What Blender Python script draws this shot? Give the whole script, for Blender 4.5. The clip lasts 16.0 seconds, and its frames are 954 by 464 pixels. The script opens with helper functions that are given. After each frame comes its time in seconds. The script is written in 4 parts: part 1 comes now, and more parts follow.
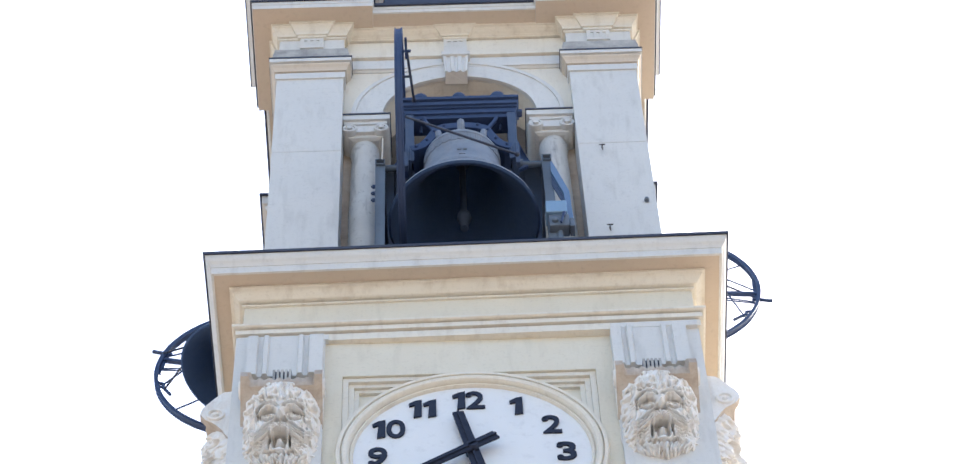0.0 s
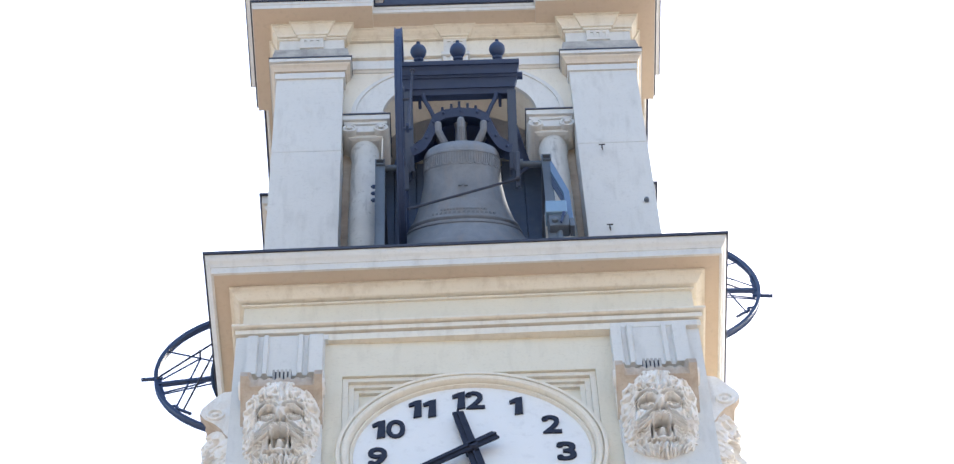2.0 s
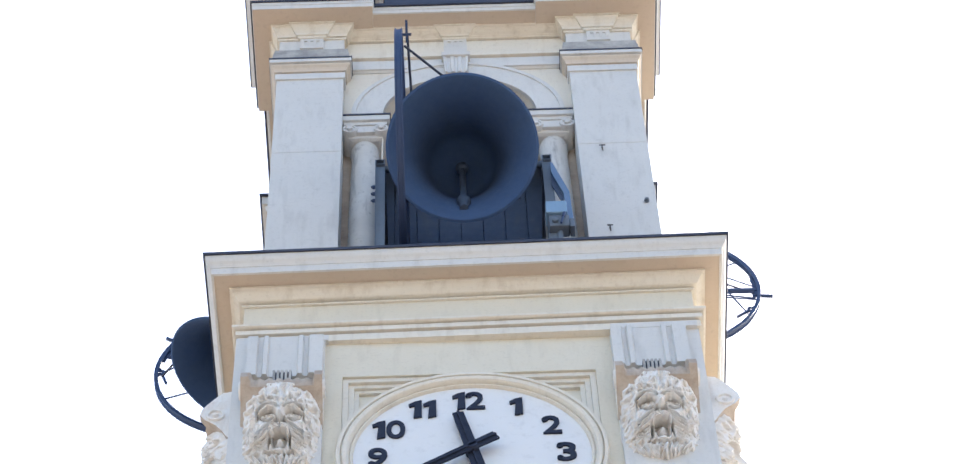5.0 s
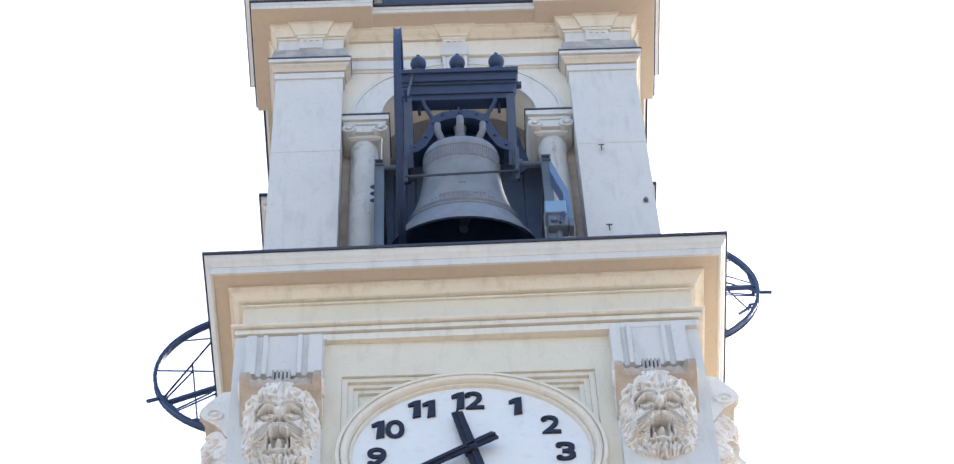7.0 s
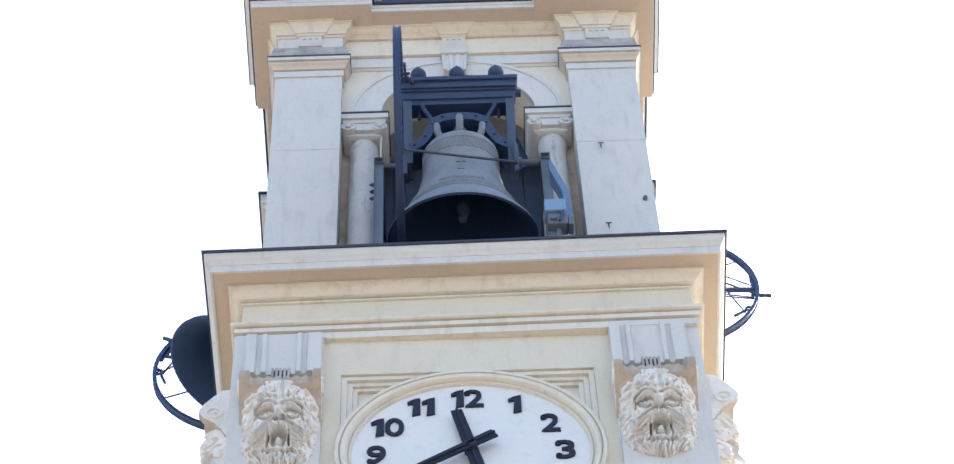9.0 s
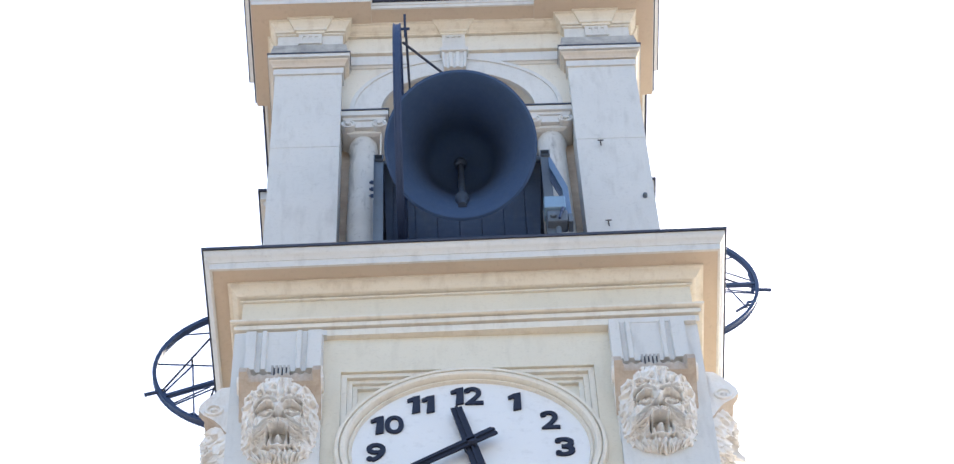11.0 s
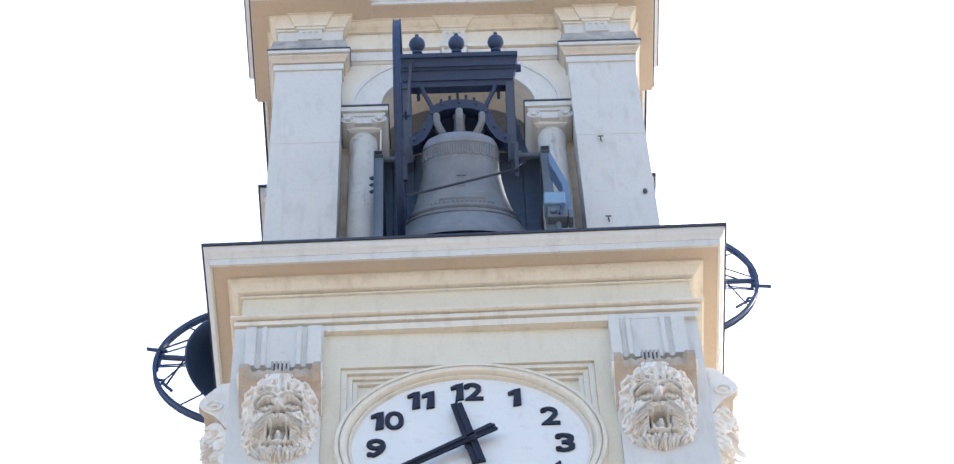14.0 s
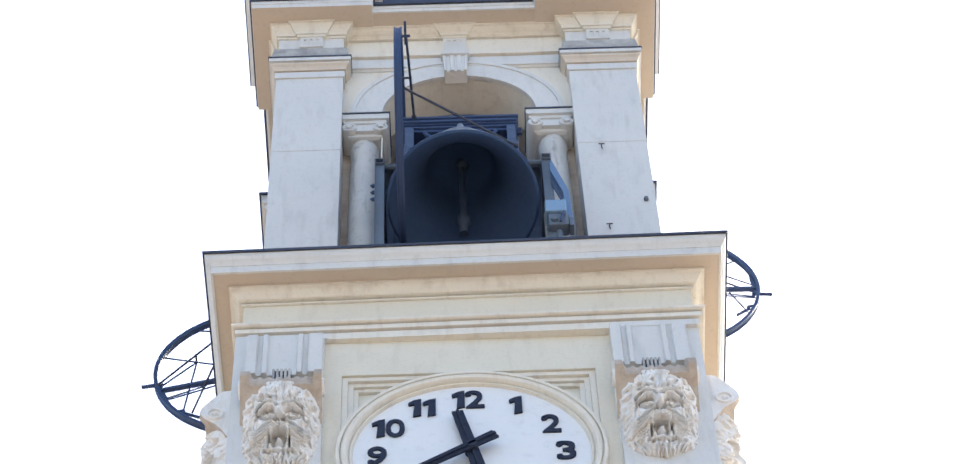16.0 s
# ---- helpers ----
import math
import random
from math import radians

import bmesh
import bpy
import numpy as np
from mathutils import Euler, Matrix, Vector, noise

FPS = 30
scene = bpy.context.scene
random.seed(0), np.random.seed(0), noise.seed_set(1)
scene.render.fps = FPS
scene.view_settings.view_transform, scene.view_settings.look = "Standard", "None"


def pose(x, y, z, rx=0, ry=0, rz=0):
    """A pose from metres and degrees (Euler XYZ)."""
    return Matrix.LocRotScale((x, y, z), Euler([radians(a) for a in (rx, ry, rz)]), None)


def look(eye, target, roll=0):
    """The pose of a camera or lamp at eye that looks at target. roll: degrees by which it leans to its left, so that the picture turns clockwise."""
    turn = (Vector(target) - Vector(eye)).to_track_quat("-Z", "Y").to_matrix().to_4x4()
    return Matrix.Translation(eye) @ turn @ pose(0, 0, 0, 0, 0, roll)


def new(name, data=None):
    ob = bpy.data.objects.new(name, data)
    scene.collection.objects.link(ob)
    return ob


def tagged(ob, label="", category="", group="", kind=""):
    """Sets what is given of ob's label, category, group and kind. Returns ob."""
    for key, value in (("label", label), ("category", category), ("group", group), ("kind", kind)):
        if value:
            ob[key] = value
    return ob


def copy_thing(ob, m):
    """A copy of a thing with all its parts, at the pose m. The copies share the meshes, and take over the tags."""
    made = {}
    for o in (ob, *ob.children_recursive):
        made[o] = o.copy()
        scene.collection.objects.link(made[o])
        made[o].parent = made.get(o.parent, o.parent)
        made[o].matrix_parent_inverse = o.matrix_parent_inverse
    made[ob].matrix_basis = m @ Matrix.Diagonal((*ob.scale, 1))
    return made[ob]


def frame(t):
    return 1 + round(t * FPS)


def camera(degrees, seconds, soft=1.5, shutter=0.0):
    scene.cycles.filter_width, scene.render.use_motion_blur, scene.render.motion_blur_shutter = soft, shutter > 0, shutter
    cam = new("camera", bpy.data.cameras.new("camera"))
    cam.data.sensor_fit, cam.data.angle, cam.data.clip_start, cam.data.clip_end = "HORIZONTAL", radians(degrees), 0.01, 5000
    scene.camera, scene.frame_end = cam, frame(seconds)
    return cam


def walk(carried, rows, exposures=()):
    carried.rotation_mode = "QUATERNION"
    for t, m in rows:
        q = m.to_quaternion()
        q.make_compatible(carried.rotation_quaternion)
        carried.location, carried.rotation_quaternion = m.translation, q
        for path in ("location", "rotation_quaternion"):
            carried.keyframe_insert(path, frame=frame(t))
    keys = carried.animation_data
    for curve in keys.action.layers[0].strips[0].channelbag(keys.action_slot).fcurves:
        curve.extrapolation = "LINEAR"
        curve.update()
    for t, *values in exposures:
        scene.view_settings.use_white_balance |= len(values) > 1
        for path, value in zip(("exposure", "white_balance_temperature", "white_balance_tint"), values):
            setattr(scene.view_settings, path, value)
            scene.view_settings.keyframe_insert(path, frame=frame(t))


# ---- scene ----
EXPO = 2.0
YC = 2.232          # the tower's axis lies this far behind the pilaster faces
FOV = 19.1727

# ---- camera: hand-held on the square, strongly zoomed, nearly still ----
cam = camera(FOV, 16.0, soft=1.3)
EYE = Vector((-0.195, -14.840, 1.6))
YAW, PITCH, ROLL = radians(1.295), radians(59.089), -2.852
AIM = EYE + Vector((math.sin(YAW) * math.cos(PITCH), math.cos(YAW) * math.cos(PITCH), math.sin(PITCH)))
REST = look(EYE, AIM, ROLL)
# seconds, sway to the side, sway up (thousandths of the focal length)
SWAY = [(0.0, 0.0, 0.0), (1.0, -0.1, 0.0), (3.0, 0.0, 0.0), (3.5, 0.0, 0.25), (4.0, 0.0, 0.05), (5.2, 0.0, 0.2), (6.5, 0.0, 0.3), (7.0, -0.3, 0.05),
        (7.5, -0.3, 0.0), (8.0, -0.45, -0.25), (8.5, -0.6, -0.3), (9.0, -0.5, -0.6), (10.2, -0.55, -1.2), (11.5, -0.58, -1.75),
        (12.0, -0.58, -1.95), (12.5, -0.58, -2.0), (13.0, -0.58, -2.3), (13.5, -0.58, -2.6), (14.0, -0.58, -3.0),
        (14.5, -0.58, -3.25), (15.0, -0.4, -2.3), (15.5, -0.33, -1.3), (16.0, -0.2, -0.3)]
walk(cam, [(t, REST @ pose(0, 0, 0, math.degrees(v * 1e-3), math.degrees(u * 1e-3), 0)) for t, u, v in SWAY],
     exposures=[(0.0, EXPO, 6500, 10), (16.0, EXPO, 6500, 10)])

# ---- world and sun: hazy bright day, the sun stands behind the tower ----
SUN_EL, SUN_AZ = radians(42), radians(38)     # azimuth from +y towards +x
world = bpy.data.worlds.new("sky")
scene.world = world
world.use_nodes = True
wn = world.node_tree
sky = wn.nodes.new("ShaderNodeTexSky")
sky.sky_type, sky.sun_disc = "NISHITA", False
sky.sun_elevation, sky.sun_rotation = SUN_EL, SUN_AZ
sky.air_density, sky.dust_density, sky.ozone_density = 1.0, 2.5, 1.0
wn.nodes["Background"].inputs["Strength"].default_value = 0.12
wn.links.new(sky.outputs[0], wn.nodes["Background"].inputs["Color"])
sun = new("sun", bpy.data.lights.new("sun", "SUN"))
sun.data.energy, sun.data.angle, sun.data.color = 2.6, radians(3.0), (1.0, 0.93, 0.82)
sun_dir = Vector((math.sin(SUN_AZ) * math.cos(SUN_EL), math.cos(SUN_AZ) * math.cos(SUN_EL), math.sin(SUN_EL)))
sun.matrix_basis = look(sun_dir * 80, (0, 0, 0))


# ---- materials ----
def material(name, base, rough=0.8, metal=0.0, second=None, blotch=1.2, grain=40.0, bump=0.25, streak=0.0, streak_col=(0.3, 0.28, 0.24), amount=0.5, distance=0.004):
    """Paint, plaster or metal: a base colour, large blotches of a second one, fine grain with relief, and dirt streaks that run down."""
    m = bpy.data.materials.new(name)
    m.use_nodes = True
    nt = m.node_tree
    b = nt.nodes["Principled BSDF"]
    b.inputs["Roughness"].default_value, b.inputs["Metallic"].default_value = rough, metal
    co = nt.nodes.new("ShaderNodeTexCoord").outputs["Object"]

    def tex(scale, detail, stretch=(1, 1, 1)):
        mp = nt.nodes.new("ShaderNodeMapping")
        mp.inputs["Scale"].default_value = stretch
        nt.links.new(co, mp.inputs["Vector"])
        n = nt.nodes.new("ShaderNodeTexNoise")
        n.inputs["Scale"].default_value, n.inputs["Detail"].default_value, n.inputs["Roughness"].default_value = scale, detail, 0.62
        nt.links.new(mp.outputs[0], n.inputs["Vector"])
        return n.outputs["Fac"]

    def ramp(fac, lo, hi, top=1.0):
        r = nt.nodes.new("ShaderNodeMapRange")
        r.inputs["From Min"].default_value, r.inputs["From Max"].default_value, r.inputs["To Max"].default_value = lo, hi, top
        nt.links.new(fac, r.inputs["Value"])
        return r.outputs[0]

    def mix(fac, a, c):
        x = nt.nodes.new("ShaderNodeMix")
        x.data_type = "RGBA"
        nt.links.new(fac, x.inputs["Factor"])
        for k, v in ((6, a), (7, c)):
            if isinstance(v, tuple):
                x.inputs[k].default_value = (*v, 1)
            else:
                nt.links.new(v, x.inputs[k])
        return x.outputs[2]

    second = second or tuple(0.82 * v for v in base)
    col = mix(ramp(tex(blotch, 5), 0.35, 0.68, amount), base, second)
    fine = tex(grain, 4)
    col = mix(ramp(fine, 0.55, 0.75, 0.35), col, tuple(0.72 * v for v in second))
    if streak:
        col = mix(ramp(tex(3.0, 6, (2.4, 2.4, 0.45)), 0.52, 0.72, streak), col, streak_col)
        col = mix(ramp(tex(9.0, 8), 0.60, 0.74, streak * 0.8), col, streak_col)
    nt.links.new(col, b.inputs["Base Color"])
    nt.links.new(ramp(tex(grain * 0.3, 3), 0.2, 0.8, 0.25), b.inputs["Roughness"])
    add = nt.nodes.new("ShaderNodeMath")
    add.inputs[1].default_value = rough - 0.12
    nt.links.new(b.inputs["Roughness"].links[0].from_socket, add.inputs[0])
    nt.links.new(add.outputs[0], b.inputs["Roughness"])
    bp = nt.nodes.new("ShaderNodeBump")
    bp.inputs["Strength"].default_value, bp.inputs["Distance"].default_value = bump, distance
    nt.links.new(fine, bp.inputs["Height"])
    nt.links.new(bp.outputs[0], b.inputs["Normal"])
    return m


WHITE = material("white_stucco", (0.635, 0.635, 0.615), second=(0.57, 0.575, 0.565), streak=0.34, streak_col=(0.38, 0.38, 0.37), grain=30, bump=0.35)
YELLOW = material("pale_yellow_stucco", (0.69, 0.645, 0.535), second=(0.63, 0.585, 0.48), streak=0.3, streak_col=(0.46, 0.42, 0.34), grain=30, bump=0.25)
CREAM = material("cream_stucco", (0.72, 0.685, 0.60), second=(0.66, 0.61, 0.52), streak=0.45, streak_col=(0.46, 0.40, 0.32), grain=30, bump=0.3)
# soffit plaster with the warm bounce off the ground put into its colour
OCHRE = material("soffit_bounce_ochre", (0.565, 0.480, 0.385), second=(0.51, 0.43, 0.34), streak=0.15, streak_col=(0.45, 0.34, 0.24), grain=20, bump=0.2)
STONE = material("carved_stone", (0.80, 0.80, 0.785), second=(0.71, 0.66, 0.59), blotch=5.0, amount=0.75, streak=0.45, streak_col=(0.48, 0.42, 0.35), grain=45, bump=0.6, distance=0.006)
SPECKLED = material("spotted_white_stucco", (0.62, 0.62, 0.60), second=(0.53, 0.53, 0.52), blotch=2.5, amount=0.7, streak=0.9, streak_col=(0.22, 0.22, 0.215), grain=22, bump=0.5)
# brown of stains on the consoles; on the jambs it stands for shade
STAINED_SHADED = material("brown_stained_shaded_stone", (0.54, 0.465, 0.385), second=(0.36, 0.285, 0.22), blotch=5.0, amount=0.8, streak=0.5, streak_col=(0.30, 0.24, 0.19), grain=45, bump=0.6, distance=0.006)
GREY_STONE = material("sooty_stucco", (0.46, 0.45, 0.42), second=(0.27, 0.265, 0.26), blotch=6.0, amount=0.9, streak=0.6, streak_col=(0.20, 0.20, 0.20), grain=40, bump=0.5)
# cap moulding with the warm shading of its underside put into the colour
TAN = material("tan_moulding_shading", (0.60, 0.53, 0.44), second=(0.53, 0.46, 0.37), streak=0.4, streak_col=(0.40, 0.34, 0.27), grain=28, bump=0.3)
LEAD = material("lead_flashing", (0.026, 0.034, 0.060), rough=0.55, second=(0.045, 0.053, 0.08), grain=25, bump=0.2)
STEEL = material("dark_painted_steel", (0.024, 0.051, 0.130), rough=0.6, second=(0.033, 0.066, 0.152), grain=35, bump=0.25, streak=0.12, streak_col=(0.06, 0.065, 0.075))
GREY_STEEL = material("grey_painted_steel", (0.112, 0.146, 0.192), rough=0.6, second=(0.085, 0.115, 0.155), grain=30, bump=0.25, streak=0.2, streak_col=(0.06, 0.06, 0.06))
MID_STEEL = material("mid_blue_grey_steel", (0.052, 0.084, 0.152), rough=0.6, second=(0.038, 0.066, 0.132), grain=30, bump=0.25, streak=0.3, streak_col=(0.10, 0.115, 0.14))
BRONZE = material("weathered_bell_bronze", (0.235, 0.282, 0.352), rough=0.8, metal=0.0, second=(0.165, 0.200, 0.255), blotch=5, amount=0.8, streak=0.6, streak_col=(0.25, 0.255, 0.27), grain=45, bump=0.5)
# same bronze as outside, the blue shade of the hollow put into its colour
INNER = material("bronze_inside_shade", (0.036, 0.080, 0.188), rough=0.9, second=(0.045, 0.092, 0.195), blotch=3, streak=0.2, streak_col=(0.04, 0.075, 0.13), grain=50)
IRON = material("dark_clapper_iron", (0.042, 0.070, 0.125), rough=0.6, second=(0.055, 0.085, 0.135), grain=50)
ENAMEL = material("white_enamel", (0.73, 0.745, 0.75), rough=0.42, second=(0.69, 0.705, 0.715), blotch=1.0, grain=12, bump=0.05)
INK = material("black_numeral_paint", (0.006, 0.012, 0.034), rough=0.75, second=(0.011, 0.019, 0.045), grain=30, bump=0.1)
PALE_BLUE = material("pale_blue_paint", (0.190, 0.315, 0.465), rough=0.6, second=(0.165, 0.28, 0.42), grain=25, bump=0.15, streak=0.2, streak_col=(0.14, 0.2, 0.26))
BLUE = material("light_blue_paint", (0.120, 0.205, 0.345), rough=0.65, second=(0.10, 0.18, 0.31), grain=25, bump=0.15, streak=0.2, streak_col=(0.14, 0.2, 0.26))
RUST = material("rusty_iron", (0.09, 0.07, 0.06), rough=0.8, second=(0.05, 0.045, 0.045), grain=60)
PAVING = material("sunlit_paving", (0.23, 0.195, 0.16), second=(0.18, 0.15, 0.125), blotch=0.15, grain=2.0, bump=0.4, distance=0.02)


# ---- mesh helpers ----
def box(bm, x0, x1, y0, y1, z0, z1, m=None, bevel=0.0):
    vs = [bm.verts.new((x, y, z)) for x in (x0, x1) for y in (y0, y1) for z in (z0, z1)]
    fs = [bm.faces.new([vs[i] for i in f]) for f in ((0, 1, 3, 2), (4, 6, 7, 5), (0, 4, 5, 1), (2, 3, 7, 6), (0, 2, 6, 4), (1, 5, 7, 3))]
    if bevel:
        es = list({e for f in fs for e in f.edges})
        vs = list({v for f in bmesh.ops.bevel(bm, geom=es, offset=bevel, segments=2, affect="EDGES", profile=0.5)["faces"] for v in f.verts} | {v for v in vs if v.is_valid})
    if m is not None:
        bmesh.ops.transform(bm, matrix=m, verts=vs)
    return vs


def stack(bm, cx, cy, hx, hy, profile, ring=False):
    """Rectangular loops (offset, height) one above the other: plinths, caps and cornices with mitred corners. Closed below and above, or, as a ring, from the last loop to the first."""
    loops = []
    for o, z in profile:
        loops.append([bm.verts.new((cx + sx * (hx + o), cy + sy * (hy + o), z)) for sx, sy in ((-1, -1), (1, -1), (1, 1), (-1, 1))])
    for a, b in zip(loops, loops[1:] + loops[:1] if ring else loops[1:]):
        for i in range(4):
            bm.faces.new((a[i], a[(i + 1) % 4], b[(i + 1) % 4], b[i]))
    if not ring:
        bm.faces.new(loops[0][::-1])
        bm.faces.new(loops[-1])


def lathe(bm, profile, seg=32, m=None, closed=False):
    """Turns (radius, height) about z."""
    rings, made = [], []
    for r, z in profile:
        if r < 1e-5:
            ring = [bm.verts.new((0, 0, z))]
        else:
            ring = [bm.verts.new((r * math.cos(6.283185 * i / seg), r * math.sin(6.283185 * i / seg), z)) for i in range(seg)]
        rings.append(ring)
        made += ring
    pairs = list(zip(rings, rings[1:])) + ([(rings[-1], rings[0])] if closed else [])
    for a, b in pairs:
        for i in range(seg):
            j = (i + 1) % seg
            q = [a[i % len(a)], a[j % len(a)], b[j % len(b)], b[i % len(b)]]
            q = [v for k, v in enumerate(q) if v not in q[:k]]
            if len(q) > 2:
                bm.faces.new(q)
    if m is not None:
        bmesh.ops.transform(bm, matrix=m, verts=made)
    return made


def bar(bm, a, b, r, seg=8, square=None):
    """A round bar from a to b, or one of a rectangular section (width, depth)."""
    a, b = Vector(a), Vector(b)
    m = Matrix.Translation(a) @ (b - a).to_track_quat("Z", "Y").to_matrix().to_4x4()
    n = (b - a).length
    if square:
        return box(bm, -square[0] / 2, square[0] / 2, -square[1] / 2, square[1] / 2, 0, n, m)
    return lathe(bm, [(0, 0), (r, 0), (r, n), (0, n)], seg, m)


def ball(bm, c, r, scale=(1, 1, 1), seg=12):
    pts = [(r * math.sin(math.pi * k / (seg // 2 + 2)), -r * math.cos(math.pi * k / (seg // 2 + 2))) for k in range(seg // 2 + 3)]
    return lathe(bm, [(max(p, 0), z) for p, z in pts], seg, Matrix.Translation(c) @ Matrix.Diagonal((*scale, 1)))


def prism(bm, outline, y0, y1):
    """An outline in x and z, as thick as from y0 to y1."""
    f = [bm.verts.new((x, y0, z)) for x, z in outline]
    k = [bm.verts.new((x, y1, z)) for x, z in outline]
    bm.faces.new(f)
    bm.faces.new(k[::-1])
    for i in range(len(f)):
        j = (i + 1) % len(f)
        bm.faces.new((f[j], f[i], k[i], k[j]))
    return f + k


def part(name, bm, mat, parent=None, label="", smooth=False, m=None):
    """Links a bmesh as one mesh object under a thing or part."""
    bmesh.ops.recalc_face_normals(bm, faces=bm.faces)
    if smooth:
        for f in bm.faces:
            f.smooth = True
        for e in bm.edges:
            if len(e.link_faces) == 2 and e.calc_face_angle(0) > 0.6:
                e.smooth = False
    me = bpy.data.meshes.new(name)
    bm.to_mesh(me)
    bm.free()
    me.materials.append(mat)
    ob = new(name, me)
    ob.parent = parent
    if m is not None:
        ob.matrix_basis = m
    if label:
        ob["label"] = label
    return ob


def empty(name, m=None):
    ob = new(name)
    ob.empty_display_size = 0.3
    if m is not None:
        ob.matrix_basis = m
    return ob


def side(k):
    """The turn about the tower's axis that carries the front to its k-th side."""
    return Matrix.Translation((0, YC, 0)) @ Matrix.Rotation(k * math.pi / 2, 4, "Z") @ Matrix.Translation((0, -YC, 0))


# ---- ground ----
bm = bmesh.new()
g = [bm.verts.new(v) for v in ((-2500, -2500, 0), (2500, -2500, 0), (2500, 2500, 0), (-2500, 2500, 0))]
bm.faces.new(g)
ground = part("ground", bm, PAVING)
tagged(ground, "pale stone paving of the square below the tower", "ground", kind="structure")

# ---- the tower ----
tower = tagged(empty("bell_tower"), "pale yellow and white stuccoed bell tower with clock and open belfry", "tower")

# shaft and clock storey
bm = bmesh.new()
stack(bm, 0, YC, 2.10, 2.10, [(0, 0), (0, 21.0)])
part("shaft", bm, YELLOW, tower, "plain yellow stucco shaft")

PANEL_TOP, PANEL_HALF, DIAL_Z = 23.90, 1.20, 22.566


def clock_wall(k):
    """One wall of the clock storey: a thick slab with a square recess for the dial."""
    b = bmesh.new()
    y0, y1 = 0.06, 0.40
    a = PANEL_HALF
    zb = DIAL_Z - (PANEL_TOP - DIAL_Z)
    w = YC - y0
    out = [(-w, 21.0), (w - 0.34, 21.0), (w - 0.34, 24.55), (-w, 24.55)]
    hole = [(-a, zb), (a, zb), (a, PANEL_TOP), (-a, PANEL_TOP)]
    of, ob_, hf, hb = ([b.verts.new((x, y, z)) for x, z in q] for q, y in ((out, y0), (out, y1), (hole, y0), (hole, 0.185)))
    for i in range(4):
        j = (i + 1) % 4
        b.faces.new((of[i], of[j], hf[j], hf[i]))
        b.faces.new((hf[i], hf[j], hb[j], hb[i]))
        b.faces.new((of[i], of[j], ob_[j], ob_[i]))
    b.faces.new(hb)
    b.faces.new(ob_)
    return part("wall", b, YELLOW, tower, m=side(k))


def panel_frame(k):
    """The stepped moulding round the recess."""
    b = bmesh.new()
    zc = DIAL_Z
    for a, t, y in ((1.198, 0.055, 0.085), (1.142, 0.05, 0.12), (1.091, 0.045, 0.15)):
        h = a + (PANEL_TOP - DIAL_Z - PANEL_HALF) - 0.003
        for q in ((-a, -a + t, zc - h, zc + h), (a - t, a, zc - h, zc + h), (-a + t, a - t, zc + h - t, zc + h), (-a + t, a - t, zc - h, zc - h + t)):
            box(b, q[0], q[1], y, 0.24, q[2], q[3])
    b2 = part("panel_moulding", b, CREAM, tower, "stepped moulding round the square clock recess", m=side(k))
    return b2


for k in range(4):
    clock_wall(k)
    panel_frame(k)

# corner pilasters with their fluted tops
bm = bmesh.new()
stack(bm, -1.802, 0.43, 0.43, 0.43, [(0, 0), (0, 20.9), (0, 24.53)])
pil = part("pilaster", bm, WHITE, tower, "white stucco corner pilaster")
for k in range(1, 4):
    c = pil.copy()
    scene.collection.objects.link(c)
    c.matrix_basis = side(k)


def fluted_block(x0, x1):
    """The grooved plate above a mask."""
    b = bmesh.new()
    w = x1 - x0
    edges = [0, 0.13, 0.15, 0.20, 0.22, 0.27, 0.29, 0.66, 0.68, 0.73, 0.75, 0.80, 0.82, 1.0]
    depth = [0, 0, 1, 1, 0, 0, 1, 1, 0, 0, 1, 1, 0, 0]
    depth = [-0.07 if d == 0 else -0.035 for d in depth]
    outline = [(x0 + e * w, d) for e, d in zip(edges, depth)]
    lo = [b.verts.new((x, d, 23.80)) for x, d in outline]
    hi = [b.verts.new((x, d, 24.46)) for x, d in outline]
    for i in range(len(lo) - 1):
        b.faces.new((lo[i], lo[i + 1], hi[i + 1], hi[i]))
    back = [b.verts.new(v) for v in ((x1, 0.02, 23.80), (x0, 0.02, 23.80), (x1, 0.02, 24.46), (x0, 0.02, 24.46))]
    b.faces.new((lo[-1], back[0], back[2], hi[-1]))
    b.faces.new((back[1], lo[0], hi[0], back[3]))
    b.faces.new((back[0], back[1], back[3], back[2]))
    b.faces.new(lo[::-1] + [back[1], back[0]])
    b.faces.new(hi + [back[2], back[3]])
    return b


SIDES_SEEN = (0, 1, 3)
for k in SIDES_SEEN:
    for x0, x1 in ((-2.11, -1.385), (1.375, 2.10)):
        part("fluted_plate", fluted_block(x0, x1), WHITE, tower, "grooved white plate above a carved mask", m=side(k) @ pose(0, 0.058 if k else 0, 0))
        if k == 0:
            bm = bmesh.new()
            xm = (x0 + x1) / 2 - 0.01
            for i in range(5):
                box(bm, xm - 0.09 + 0.038 * i, xm - 0.066 + 0.038 * i, -0.11, 0.01, 23.60, 23.80, bevel=0.004)
            fluting = part("sooty_fluting", bm, GREY_STONE, tower, "soot-grey ribs below the plate")
            # near-black backing that darkens the gaps between the ribs
            bm = bmesh.new()
            box(bm, xm - 0.092, xm + 0.088, -0.085, 0.01, 23.60, 23.795)
            part("backing", bm, LEAD, fluting, "near-black ground between the ribs")

